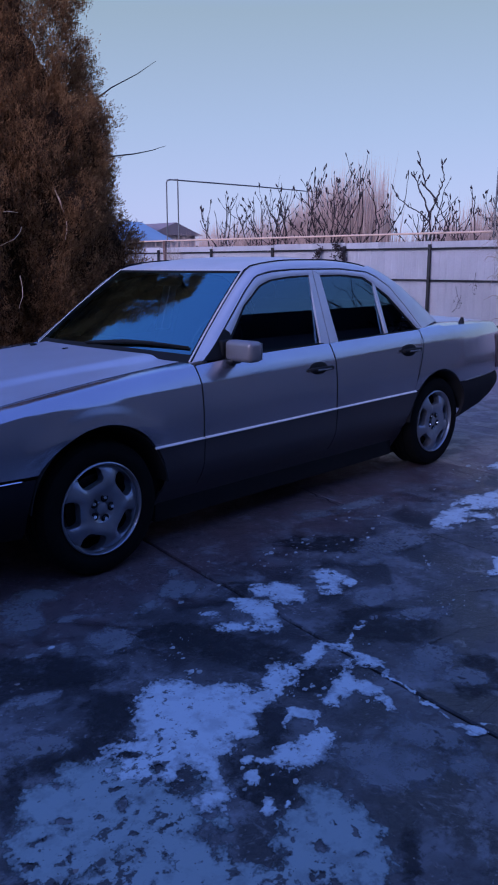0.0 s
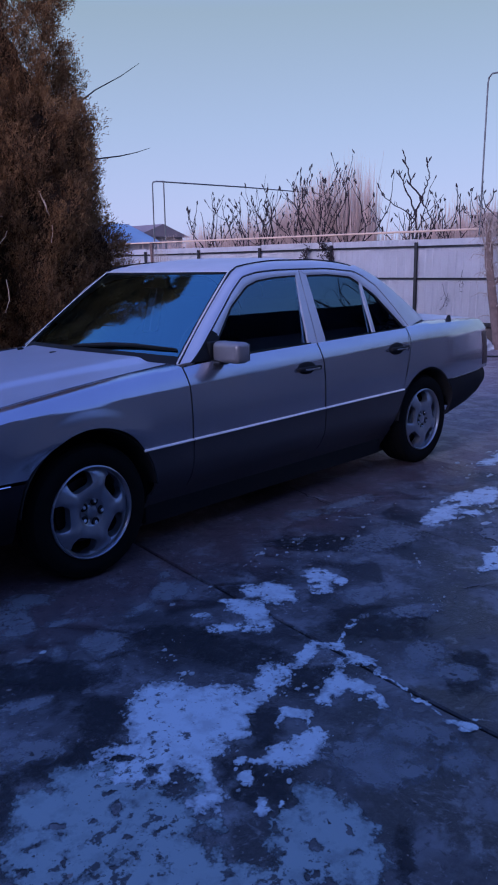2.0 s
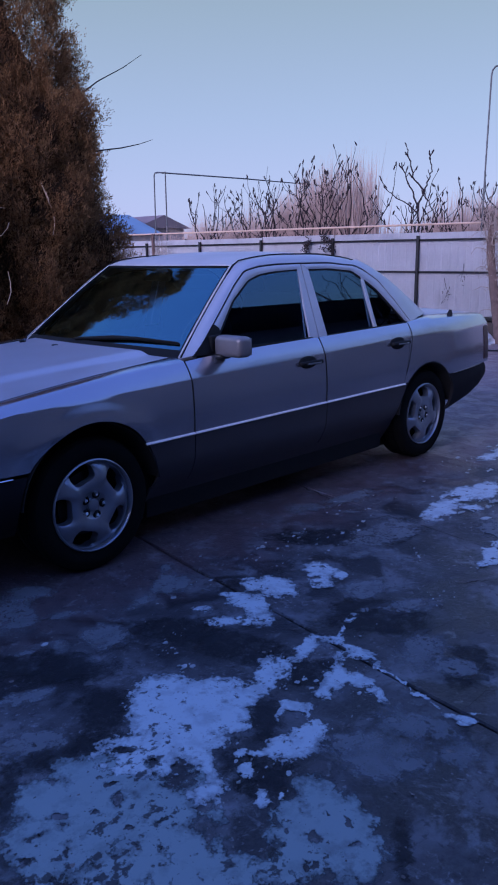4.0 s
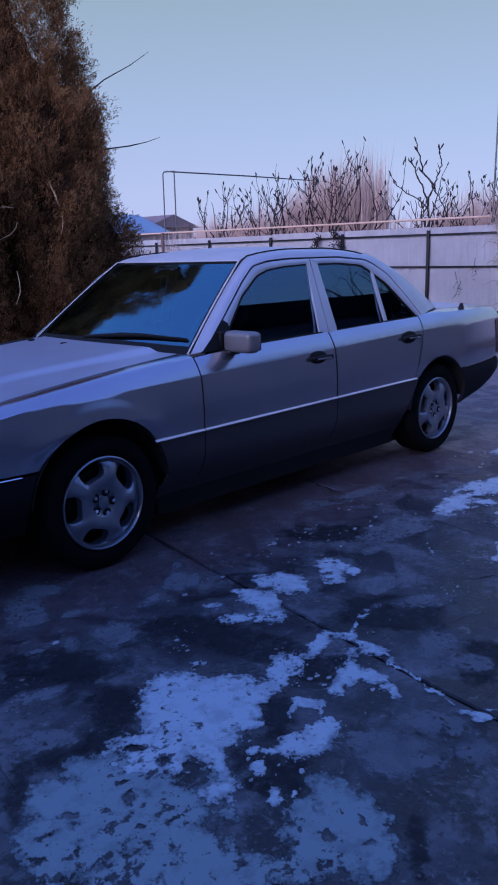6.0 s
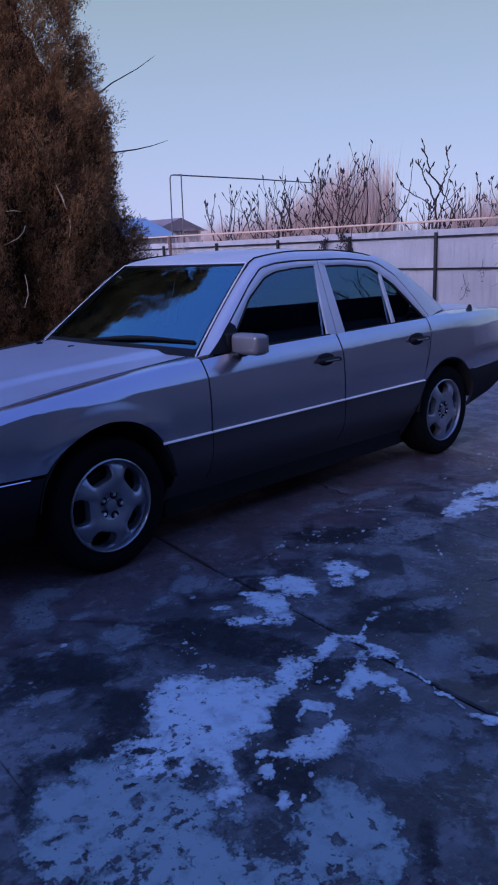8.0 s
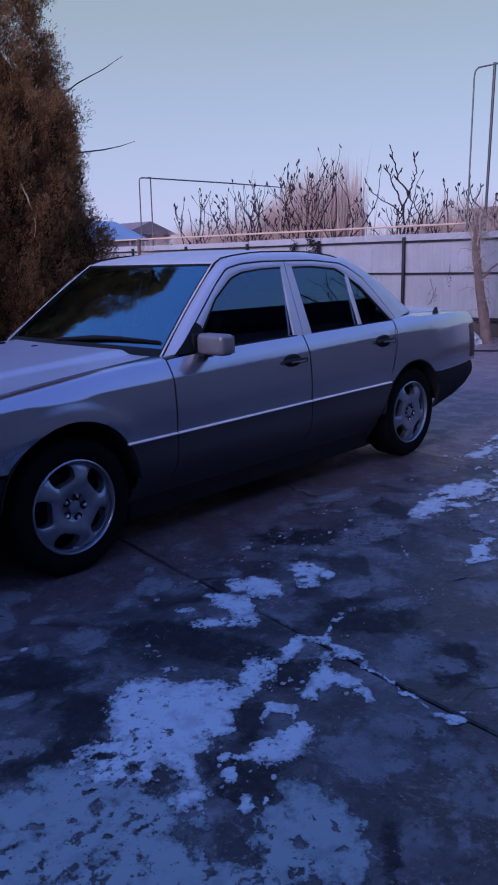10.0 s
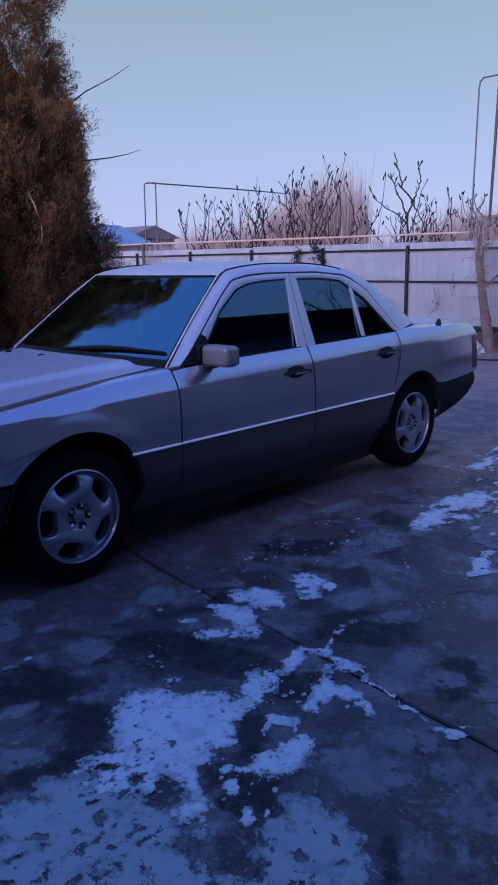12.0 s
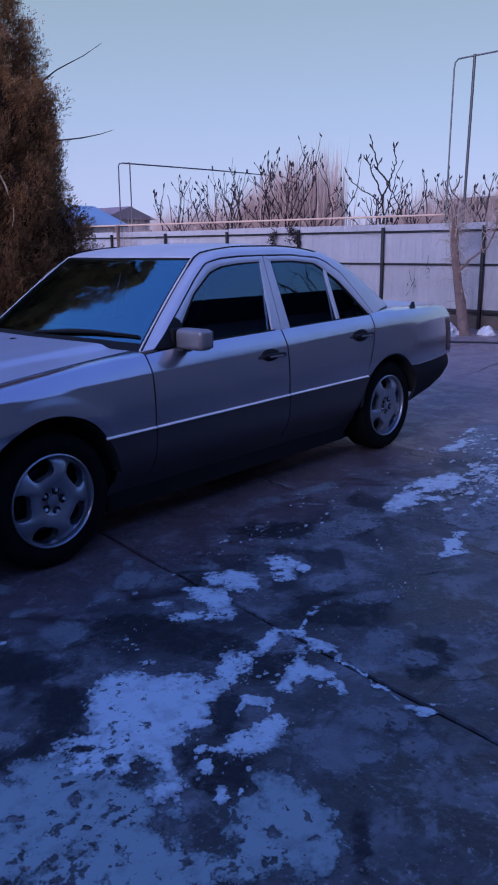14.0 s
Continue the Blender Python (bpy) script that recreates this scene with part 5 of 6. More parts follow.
part("riser", tube([(0, 4.02, 0), (0, 3.99, 2.2), (0, 3.97, 4.30), (0, 3.955, 4.39), (0, 3.90, 4.44), (0, 3.60, 4.445), (0, 2.0, 4.47), (0, -2.0, 4.50)], 0.014, 8), M_grey_pipe, bridge)
part("support_post", tube([(-0.03, 3.66, 0), (-0.02, 3.64, 2.2), (0, 3.61, 4.47)], 0.025, 8), M_dark_pipe, bridge)
part("support_post", tube([(0, -2.0, 0), (0, -2.0, 4.52)], 0.036, 8), M_grey_pipe, bridge)
far_bridge = thing("pipe_bridge", "thin grey pipe bridge crossing behind the fence", "pipe")
part("riser", tube([(11.45, 13.42, 0), (11.45, 13.40, 3.44), (11.47, 13.39, 3.50), (11.55, 13.37, 3.52), (14.5, 13.15, 3.53), (18.0, 12.9, 3.50), (18.0, 12.9, 0)], 0.018, 6), M_grey_pipe, far_bridge)
part("support_post", tube([(11.47, 12.98, 0), (11.47, 12.98, 3.50)], 0.018, 6), M_grey_pipe, far_bridge)
part("cross_piece", tube([(11.47, 12.98, 3.49), (11.47, 13.38, 3.50)], 0.014, 6), M_grey_pipe, far_bridge)

# ---------------------------------------------------------------- plants


def blades(name, base, tip, width, material, parent=None, bend=0.0, seed=1):
    """Many thin tapering stalks as one mesh; base and tip are arrays of points."""
    rs = np.random.RandomState(seed)
    n = len(base)
    mid = (base + tip) / 2 + rs.randn(n, 3) * bend
    a = rs.rand(n) * math.pi
    w = np.stack((np.cos(a), np.sin(a), np.zeros(n)), 1) * np.array(width).reshape(-1, 1)
    w2 = np.stack((-np.sin(a), np.cos(a), np.zeros(n)), 1) * np.array(width).reshape(-1, 1)
    verts = np.concatenate((base - w, base + w, base + w2, mid - w * 0.8, mid + w * 0.8, mid + w2 * 0.8, tip), 1).reshape(-1, 3)
    o = (np.arange(n) * 7)[:, None]
    quads = np.concatenate([o + np.array(q) for q in ((0, 1, 4, 3), (1, 2, 5, 4), (2, 0, 3, 5))])
    tris = np.concatenate([o + np.array(q) for q in ((3, 4, 6), (4, 5, 6), (5, 3, 6))])
    me = bpy.data.meshes.new(name)
    me.from_pydata(verts.tolist(), [], quads.tolist() + tris.tolist())
    me.materials.append(material)
    ob = new(name, me)
    if parent is not None:
        ob.parent = parent
    return ob


# dry reeds behind the fence, in uneven clumps
rs = np.random.RandomState(5)
REED_TOP = curve((2.6, 4.0, 4.8, 5.4, 6.0, 6.3, 6.5, 7.2, 8.0, 8.6, 9.2, 9.9, 10.6, 11.6, 13.0), (2.4, 2.5, 2.5, 2.35, 1.9, 2.3, 3.15, 3.4, 3.3, 3.0, 2.6, 2.5, 2.4, 2.35, 1.95))
base, tip = [], []
for i in range(5600):
    x = 11.7 + rs.rand() * 2.2
    y = 2.4 + 10.8 * rs.rand()
    pick = rs.rand()
    if pick < 0.30:
        y = 6.6 + 2.5 * rs.rand()
    elif pick < 0.52:
        y = 3.0 + 2.5 * rs.rand()
    elif pick < 0.85:
        y = 8.8 + 3.4 * rs.rand()
    sc = (x + 1.9) / 13.4
    yy = (y + 2.84) * sc - 2.84
    top = 1.4 + (REED_TOP(y) - 1.4) * sc * (0.45 + 0.6 * rs.rand()) + 0.55 * noise.noise((yy * 3.6, x * 2, 3))
    base.append((x, yy, -0.03))
    tip.append((x + rs.randn() * 0.10, yy + rs.randn() * 0.16, max(1.3, top)))
reeds = blades("reed_bed", np.array(base), np.array(tip), 0.009 + 0.011 * rs.rand(len(base)), M_reed, bend=0.06)
tagged(reeds, "tall dry reddish reeds behind the fence", "reeds", kind="stuff")
base, tip = [], []
for i in range(2200):
    x, y = 11.4 + rs.rand() * 3.0, 1.0 + 13.5 * rs.rand()
    base.append((x, y, -0.03))
    tip.append((x + rs.randn() * 0.15, y + rs.randn() * 0.15, 1.75 + 0.5 * rs.rand() * (x + 2) / 13.5))
scrub = blades("dry_grass", np.array(base), np.array(tip), 0.014 + 0.01 * rs.rand(len(base)), M_reed, bend=0.08, seed=2)
tagged(scrub, "rank dry grass standing behind the fence", "grass", kind="stuff")


def branching(bm, p, d, length, radius, depth, rs, tips, up=0.25, wild=0.35):
    """Adds a limb with its side limbs."""
    pts, rad = [p], [radius]
    n = 5
    for i in range(n):
        d = (d + Vector((rs.randn(), rs.randn(), rs.randn())) * wild * 0.35 + Vector((0, 0, up * 0.5))).normalized()
        p = p + d * length / n
        pts.append(p)
        rad.append(radius * (1 - 0.68 * (i + 1) / n))
        if depth and i >= 1 and rs.rand() < 0.62:
            side = Vector((rs.randn(), rs.randn(), rs.randn() * 0.3 + 0.3)).normalized()
            branching(bm, p, (d * 0.75 + side * 0.75).normalized(), length * (0.24 + 0.22 * rs.rand()), rad[-1] * 0.85, depth - 1, rs, tips, up, wild)
    tube(pts, rad, 5, bm, True)
    tips.append((p, d))


def dead_leaves(tips, rs, per=2, size=0.05):
    bm = bmesh.new()
    for p, d in tips:
        for i in range(per):
            if rs.rand() < 0.35:
                continue
            q = p - d * rs.rand() * 0.12 + Vector(rs.randn(3)) * 0.015
            a = (d + Vector(rs.randn(3)) * 0.5).normalized() * size * (0.6 + 0.8 * rs.rand())
            b = a.orthogonal().normalized() * size * 0.22
            c = a.cross(b).normalized() * size * 0.18
            vs = [bm.verts.new(q), bm.verts.new(q + a * 0.5 + b), bm.verts.new(q + a * 0.5 + c), bm.verts.new(q + a * 0.5 - b), bm.verts.new(q + a * 0.5 - c), bm.verts.new(q + a)]
            for k in range(4):
                bm.faces.new((vs[0], vs[1 + k], vs[1 + (k + 1) % 4]))
                bm.faces.new((vs[5], vs[1 + (k + 1) % 4], vs[1 + k]))
    return bm


def antler(bm, buds, p, d, length, radius, depth, rs):
    """A stout blunt shoot that curves upright and forks like an antler, with upright withered seed heads."""
    pts, rad = [p.copy()], [radius]
    n = 7
    for i in range(n):
        d = (d + Vector((rs.randn() * 0.12, rs.randn() * 0.20, 0.17))).normalized()
        p = p + d * length / n
        pts.append(p.copy())
        rad.append(radius * (1 - 0.34 * (i + 1) / n))
        if depth and i >= 3 and rs.rand() < 0.40:
            side = Vector((rs.randn() * 0.5, rs.choice((-1, 1)) * (0.6 + 0.4 * rs.rand()), 0.35))
            antler(bm, buds, p.copy(), side.normalized(), length * (0.25 + 0.25 * rs.rand()), rad[-1] * 0.72, depth - 1, rs)
        elif i >= 3 and rs.rand() < 0.30:
            buds.append((p + Vector((rs.randn() * 0.02, rs.choice((-1, 1)) * 0.035, 0)), Vector((rs.randn() * 0.2, rs.randn() * 0.45, 1)).normalized()))
    if depth:
        for sgn in (-1, 1):
            if rs.rand() < 0.75:
                antler(bm, buds, p.copy(), (d + Vector((rs.randn() * 0.25, sgn * (0.35 + 0.35 * rs.rand()), 0))).normalized(), length * (0.35 + 0.25 * rs.rand()), rad[-1] * 0.85, depth - 1, rs)
    else:
        buds.append((p - d * 0.02, (d + Vector(rs.randn(3)) * 0.12).normalized()))
    tube(pts, rad, 6, bm, True)


def seed_heads(bm, buds, rs):
    """Adds withered spindle-shaped heads to a limb."""
    for p, d in buds:
        if rs.rand() < 0.5:
            continue
        ln, w = 0.06 + 0.07 * rs.rand(), 0.011 + 0.008 * rs.rand()
        pts = [p + d * ln * f + Vector(rs.randn(3)) * 0.005 for f in (0, 0.25, 0.5, 0.8, 1.0)]
        tube(pts, [w * 0.5, w, w * 1.1, w * 0.8, w * 0.2], 5, bm, True)


def shrub(x, y, high, stems, seed, thick=0.025, label="bare dark shrub with blunt forked shoots behind the fence", spread=0.26):
    rs = np.random.RandomState(seed)
    t = thing("bare_shrub", label, "shrub", (x, y, -0.04), group="shrubs behind the fence")
    for i in range(stems):
        bm, buds = bmesh.new(), []
        at = Vector((rs.randn() * 0.08, rs.randn() * spread * 0.6, 0))
        antler(bm, buds, at, Vector((rs.randn() * 0.06, rs.randn() * 0.20, 1)).normalized(), high * (0.56 + 0.14 * rs.rand()), thick * (0.75 + 0.45 * rs.rand()), 2, rs)
        top = max(v.co.z for v in bm.verts)
        k = high * (0.86 + 0.14 * rs.rand()) / top
        for v in bm.verts:
            v.co = Vector((max(v.co.x, -0.45), v.co.y, v.co.z * k))
        buds = [(Vector((max(p.x, -0.45), p.y, p.z * k)), d) for p, d in buds]
        seed_heads(bm, buds, rs)
        part("limb", bm, M_twig, t)


for n_, (y, h, st) in enumerate(((11.7, 2.75, 2), (11.2, 2.9, 3), (10.6, 3.1, 3), (10.1, 3.0, 3), (9.6, 3.0, 3), (9.1, 3.3, 3), (8.6, 3.5, 4), (8.1, 3.45, 4), (7.6, 3.4, 3), (7.1, 3.45, 3), (6.75, 3.1, 2), (5.2, 2.45, 3), (4.75, 2.70, 3), (4.3, 2.75, 3), (3.6, 2.5, 2), (2.9, 2.5, 2))):
    shrub(11.75, y * 1.02, h + 0.16, st, 100 + n_, 0.025)
# a taller sapling between the clumps, forking low, with short blunt side shoots
sapling = thing("bare_sapling", "bare forked sapling with dark blunt shoots behind the fence", "tree", (11.6, 5.60, -0.10))
rs = np.random.RandomState(233)
for r0, limb in ((0.026, ((0.0, 0.0), (0.0, 1.0), (0.01, 2.05), (0.06, 2.40), (-0.01, 2.58), (-0.07, 2.70))), (0.018, ((0.06, 2.40), (0.20, 2.70), (0.34, 2.94), (0.44, 3.17))), (0.019, ((-0.07, 2.70), (0.09, 2.84), (0.20, 2.98), (0.27, 3.24), (0.33, 3.47))),
                 (0.016, ((-0.07, 2.70), (-0.15, 2.87), (-0.22, 3.03), (-0.17, 3.30))), (0.014, ((-0.31, 2.00), (-0.29, 2.29), (-0.18, 2.48), (-0.04, 2.64))), (0.014, ((0.04, 2.27), (0.27, 2.47), (0.56, 2.60), (0.75, 2.74), (0.86, 2.89))), (0.011, ((0.06, 2.44), (0.17, 2.29), (0.26, 2.33), (0.27, 2.42)))):
    bm, buds = bmesh.new(), []
    pts = [Vector((rs.randn() * 0.012, p[0] + rs.randn() * 0.008, p[1])) for p in along(limb, 12)]
    tube(pts, [r0 * (1 - 0.45 * i / 12) for i in range(13)], 6, bm)
    for i in range(4, 13):
        if pts[i].z > 2.2 and rs.rand() < 0.55:
            d = Vector((rs.randn() * 0.3, rs.choice((-1, 1)) * (0.3 + 0.6 * rs.rand()), 0.8)).normalized()
            tube([pts[i], pts[i] + d * 0.04, pts[i] + d * 0.07 + Vector((0, 0, 0.03))], [r0 * 0.55, r0 * 0.5, r0 * 0.3], 5, bm)
            buds.append((pts[i] + d * 0.06, (d + Vector((0, 0, 0.6))).normalized()))
    buds.append((pts[-1], Vector((0, 0.1, 1)).normalized()))
    seed_heads(bm, buds, rs)
    part("limb", bm, M_twig, sapling)


# pale dry weeds standing before the far end of the fence
n = 70
rs = np.random.RandomState(44)
root = np.stack((10.55 + rs.rand(n) * 0.25, 12.35 + rs.randn(n) * 0.12, np.full(n, -0.03)), 1)
weeds = blades("dry_weeds", root, root + np.stack((rs.randn(n) * 0.08, rs.randn(n) * 0.14, 1.5 + 0.75 * rs.rand(n)), 1), 0.006 + 0.005 * rs.rand(n), M_straw, bend=0.05, seed=8)
tagged(weeds, "pale dry weed stalks standing by the fence", "weeds", kind="stuff")

# leaning yard tree wound with dry vine
vine_tree = thing("vine_tree", "short leaning tree trunk wrapped in dry pale vine", "tree", (9.95, 2.98, -0.035))
trunk_pts = [(0, 0, 0), (0, 0.02, 0.10), (0, 0.07, 0.40), (0, 0.17, 0.85), (0.02, 0.25, 1.3), (0.03, 0.29, 1.75), (0.05, 0.31, 2.1)]
part("trunk", tube(trunk_pts, [0.14, 0.095, 0.074, 0.066, 0.054, 0.040, 0.022], 14), M_bark, vine_tree)
rs = np.random.RandomState(77)
lean = curve((0.0, 0.4, 0.85, 1.3, 2.1), (0.0, 0.07, 0.17, 0.25, 0.31))
for i in range(4):
    bm, tips = bmesh.new(), []
    z = 1.3 + 0.2 * i
    branching(bm, Vector((0.02, lean(z), z)), Vector((rs.randn() * 0.3, rs.randn() * 0.7 - 0.3, 0.7)).normalized(), 0.6 + 0.3 * rs.rand(), 0.012, 2, rs, tips, wild=0.6)
    part("limb", bm, M_straw, vine_tree)
# vine stems wound close round the trunk
vb = bmesh.new()
for i in range(16):
    a, z = rs.rand() * 6.28, 0.15 + rs.rand() * 1.3
    turn = rs.choice((-1, 1)) * (1.2 + rs.rand() * 2)
    pts = []
    for j in range(9):
        zz = z + 0.09 * j
        r_ = 0.082 - 0.022 * zz + 0.012 * rs.rand()
        pts.append((0.01 * zz + r_ * math.cos(a + turn * j * 0.12), lean(zz) + r_ * math.sin(a + turn * j * 0.12), zz))
    tube(pts, [0.006] + [0.011] * 7 + [0.005], 5, vb)
part("dry_vine", vb, M_bark, vine_tree)
part("limb", tube([(0.02, 0.20, 1.0), (0.05, 0.02, 1.22), (0.10, -0.26, 1.42), (0.14, -0.36, 1.70), (0.16, -0.40, 2.10)], [0.022, 0.018, 0.015, 0.012, 0.008], 7), M_bark, vine_tree)
n = 150
ang, zb = rs.rand(n) * 6.28, 1.80 + 0.40 * rs.rand(n)
root = np.stack((0.15 + rs.randn(n) * 0.02, -0.38 + rs.randn(n) * 0.03, zb), 1)
end = root + np.stack((np.cos(ang) * 0.14, np.sin(ang) * 0.30, 0.10 - 0.28 * rs.rand(n)), 1) * (0.5 + 0.6 * rs.rand(n, 1))
blades("dry_straw", root, end, 0.005 + 0.004 * rs.rand(n), M_straw, vine_tree, bend=0.05, seed=6)
for i in range(16):
    a0, c0 = rs.rand() * 6.28, Vector((0.12 + rs.randn() * 0.05, -0.36 + rs.randn() * 0.13, 1.80 + rs.randn() * 0.16))
    r0, turn = 0.10 + 0.13 * rs.rand(), rs.choice((-1, 1)) * (0.25 + 0.25 * rs.rand())
    loop = [c0 + Vector((0.05 * math.cos(a0 + turn * j), r0 * math.cos(a0 + turn * j), r0 * 0.9 * math.sin(a0 + turn * j))) for j in range(9)]
    part("vine_loop", tube(loop, [0.006] * 5 + [0.005] * 3 + [0.003], 5), M_straw, vine_tree)
for i in range(7):
    z0 = 0.55 + 0.16 * i
    sgn = -1 if i % 2 else 1
    hang = [(-0.02, lean(z0) + sgn * 0.05, z0)]
    for j in range(5):
        hang.append((-0.05 - 0.01 * j, hang[-1][1] + sgn * 0.045 + rs.randn() * 0.02, hang[-1][2] + 0.035 * (1 - 0.6 * j) + rs.randn() * 0.012))
    part("dry_twig", tube(hang, [0.008, 0.007, 0.006, 0.005, 0.004, 0.002], 5), M_straw, vine_tree)
# fine straw hanging off the crown and down the trunk
n = 460
zb = 0.55 + 1.6 * rs.rand(n) ** 0.5
up = np.clip((zb - 0.7) / 1.2, 0.05, 1)
root = np.stack((0.03 + rs.randn(n) * 0.04, np.array([lean(k) for k in zb]) + rs.randn(n) * 0.06, zb), 1)
end = root + np.stack((rs.randn(n) * 0.10, rs.randn(n) * 0.20 - 0.08, rs.randn(n) * 0.14 - 0.02), 1) * (0.35 + up[:, None])
blades("dry_straw", root, end, 0.0035 + 0.003 * rs.rand(n), M_straw, vine_tree, bend=0.035, seed=4)
# dead creepers hanging on the fence
for n_, (y, z, ln) in enumerate(((4.58, 1.00, 0.40), (4.46, 0.85, 0.30), (7.30, 1.90, 0.35), (7.70, 1.75, 0.32), (7.45, 1.92, 0.34), (7.85, 1.80, 0.25), (7.15, 1.72, 0.25), (4.2, 1.25, 0.3))):
    bm, tips = bmesh.new(), []
    rs = np.random.RandomState(300 + n_)
    branching(bm, Vector((FX - 0.045, y, z)), Vector((0.0, rs.randn() * (0.3 if y > 7 else 0.12), -1)), ln, 0.010 if y > 7 else 0.005, 2 if y > 7 else 1, rs, tips, up=-0.10, wild=1.4 if y > 7 else 0.22)
    for v in bm.verts:
        v.co.x = min(v.co.x, FX - 0.03) if v.co.x > FX - 0.1 else FX - 0.1
    cr = thing("dead_creeper", "thin dead creeper hanging on the fence", "creeper", group="creepers on the fence")
    part("stem", bm, M_twig, cr)
    part("dead_leaves", dead_leaves([(Vector((FX - 0.06, p.y, p.z)), d) for p, d in tips], rs, 9 if y > 7 else 2, 0.055 if y > 7 else 0.04), M_bud, cr)

# tall winter-brown thuja beyond the car
TX, TY = 1.62, 3.80
thuja = thing("thuja_tree", "tall dense thuja with brown winter foliage", "tree", (TX, TY, -0.035))
part("trunk", tube([(0, 0, 0), (0.02, 0, 1.5), (0.06, -0.03, 3.2), (0.02, 0, 5.1)], [0.14, 0.11, 0.07, 0.02], 10), M_bark, thuja)
THUJA_R = curve((0.0, 0.3, 1.3, 1.8, 2.3, 2.6, 2.9, 3.1, 3.4, 3.6, 3.95, 4.35, 4.7, 5.3), (0.96, 1.06, 1.06, 1.01, 0.92, 0.87, 0.62, 0.63, 0.56, 0.62, 0.74, 0.40, 0.18, 0.03))
# the upper leaders lean a little to one side
THUJA_LEAN = curve((0.0, 2.3, 2.9, 3.4, 4.0, 4.8, 5.3), (0.0, 0.0, 0.16, 0.11, 0.10, 0.02, 0.0))


def thuja_spray(count, slips, seed, size):
    """Upswept plumes all round the crown, each a brush of flat scaly slips; returns corners and a tone for each slip."""
    rs = np.random.RandomState(seed)
    z = 0.02 + 5.25 * rs.rand(count) ** 1.25
    a = rs.rand(count) * 2 * math.pi
    # the upper crown is thin and shows sky between its tufts
    tuft_ = np.array([noise.noise((math.cos(b) * 3.2 * THUJA_R(k), math.sin(b) * 3.2 * THUJA_R(k), k * 2.2)) for b, k in zip(a, z)])
    full = tuft_ > -0.75 + 0.72 * np.clip((z - 2.7) / 1.2, 0, 1)
    full &= rs.rand(count) > 0.55 * np.clip((z - 2.75) / 0.5, 0, 1)
    z, a = z[full], a[full]
    count = len(z)
    R = np.array([THUJA_R(k) for k in z])
    ca, sa = np.cos(a), np.sin(a)
    lump_ = np.array([crown_lump(p, q, k) for p, q, k in zip(ca, sa, z)])
    r = R * (1 + lump_) * (0.85 + 0.12 * rs.rand(count))
    lean = np.array([THUJA_LEAN(k) for k in z])
    root = np.stack((r * ca + 0.88 * lean, r * sa - 0.47 * lean, z - 0.10), 1)
    axis = np.stack((ca, sa, np.zeros(count)), 1) * (0.30 + 0.35 * rs.rand(count, 1)) + rs.randn(count, 3) * 0.16
    axis[:, 2] += 0.85
    axis /= np.linalg.norm(axis, axis=1, keepdims=True)
    long_ = 0.12 + 0.13 * rs.rand(count)
    # random tone, plus painted shade: hollows of the crown darker, swells lighter
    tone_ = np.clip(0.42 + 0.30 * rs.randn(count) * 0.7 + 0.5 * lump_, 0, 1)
    # slips along every plume, closing to a soft tip
    own = np.repeat(np.arange(count), slips)
    n = len(own)
    f = rs.rand(n) ** 0.8
    spread = 0.046 * np.sin(math.pi * np.clip(0.15 + 0.80 * f, 0, 1)) + 0.008
    c = root[own] + axis[own] * (f * long_[own])[:, None] + rs.randn(n, 3) * spread[:, None] * 0.75
    ax = axis[own] + rs.randn(n, 3) * 0.30
    ax /= np.linalg.norm(ax, axis=1, keepdims=True)
    side = np.cross(ax, rs.randn(n, 3))
    side /= np.linalg.norm(side, axis=1, keepdims=True)
    nrm = np.cross(ax, side)
    L = (size * (0.6 + 0.8 * rs.rand(n)))[:, None]
    quads = []
    for k in range(3):
        g = (k + 0.5) / 3
        sgn = 1 if k % 2 else -1
        st = c + ax * L * g
        d = ax * 0.85 + side * sgn * (0.42 if k < 2 else 0.0) + rs.randn(n, 3) * 0.16
        l = L * (0.62 - 0.20 * g)
        w = (np.cross(d, nrm) * 0.5 + nrm * 0.25 * rs.randn(n, 1)) * L * 0.17
        quads.append(np.stack((st, st + d * l * 0.55 + w, st + d * l, st + d * l * 0.55 - w), 1))
    # plume roots get a darker tone than the tips
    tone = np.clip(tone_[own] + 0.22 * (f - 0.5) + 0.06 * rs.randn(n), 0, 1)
    return np.stack(quads, 1).reshape(-1, 3), np.repeat(tone, 3 * 4)


def crown_lump(p, q, z):
    """How far the crown swells or sinks at a bearing (p, q) and height."""
    return 0.16 * noise.noise((p * 2.2, q * 2.2, z * 1.3)) + 0.26 * noise.noise((p * 4.2, q * 4.2, z * 2.3)) + 0.10 * noise.noise((p * 11, q * 11, z * 5.5))


# closed dark shell that fills the crown behind the plumes
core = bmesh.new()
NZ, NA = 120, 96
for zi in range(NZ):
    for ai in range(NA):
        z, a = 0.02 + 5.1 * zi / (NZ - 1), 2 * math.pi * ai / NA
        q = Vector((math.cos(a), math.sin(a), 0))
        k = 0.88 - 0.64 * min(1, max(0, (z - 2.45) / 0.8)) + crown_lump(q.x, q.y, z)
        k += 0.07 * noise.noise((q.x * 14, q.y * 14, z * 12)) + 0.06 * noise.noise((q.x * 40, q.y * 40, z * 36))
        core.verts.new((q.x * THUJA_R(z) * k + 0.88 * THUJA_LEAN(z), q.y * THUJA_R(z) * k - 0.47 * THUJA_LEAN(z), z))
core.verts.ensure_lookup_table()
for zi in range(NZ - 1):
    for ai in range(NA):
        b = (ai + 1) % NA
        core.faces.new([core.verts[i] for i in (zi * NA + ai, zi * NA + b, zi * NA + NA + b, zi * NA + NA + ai)])
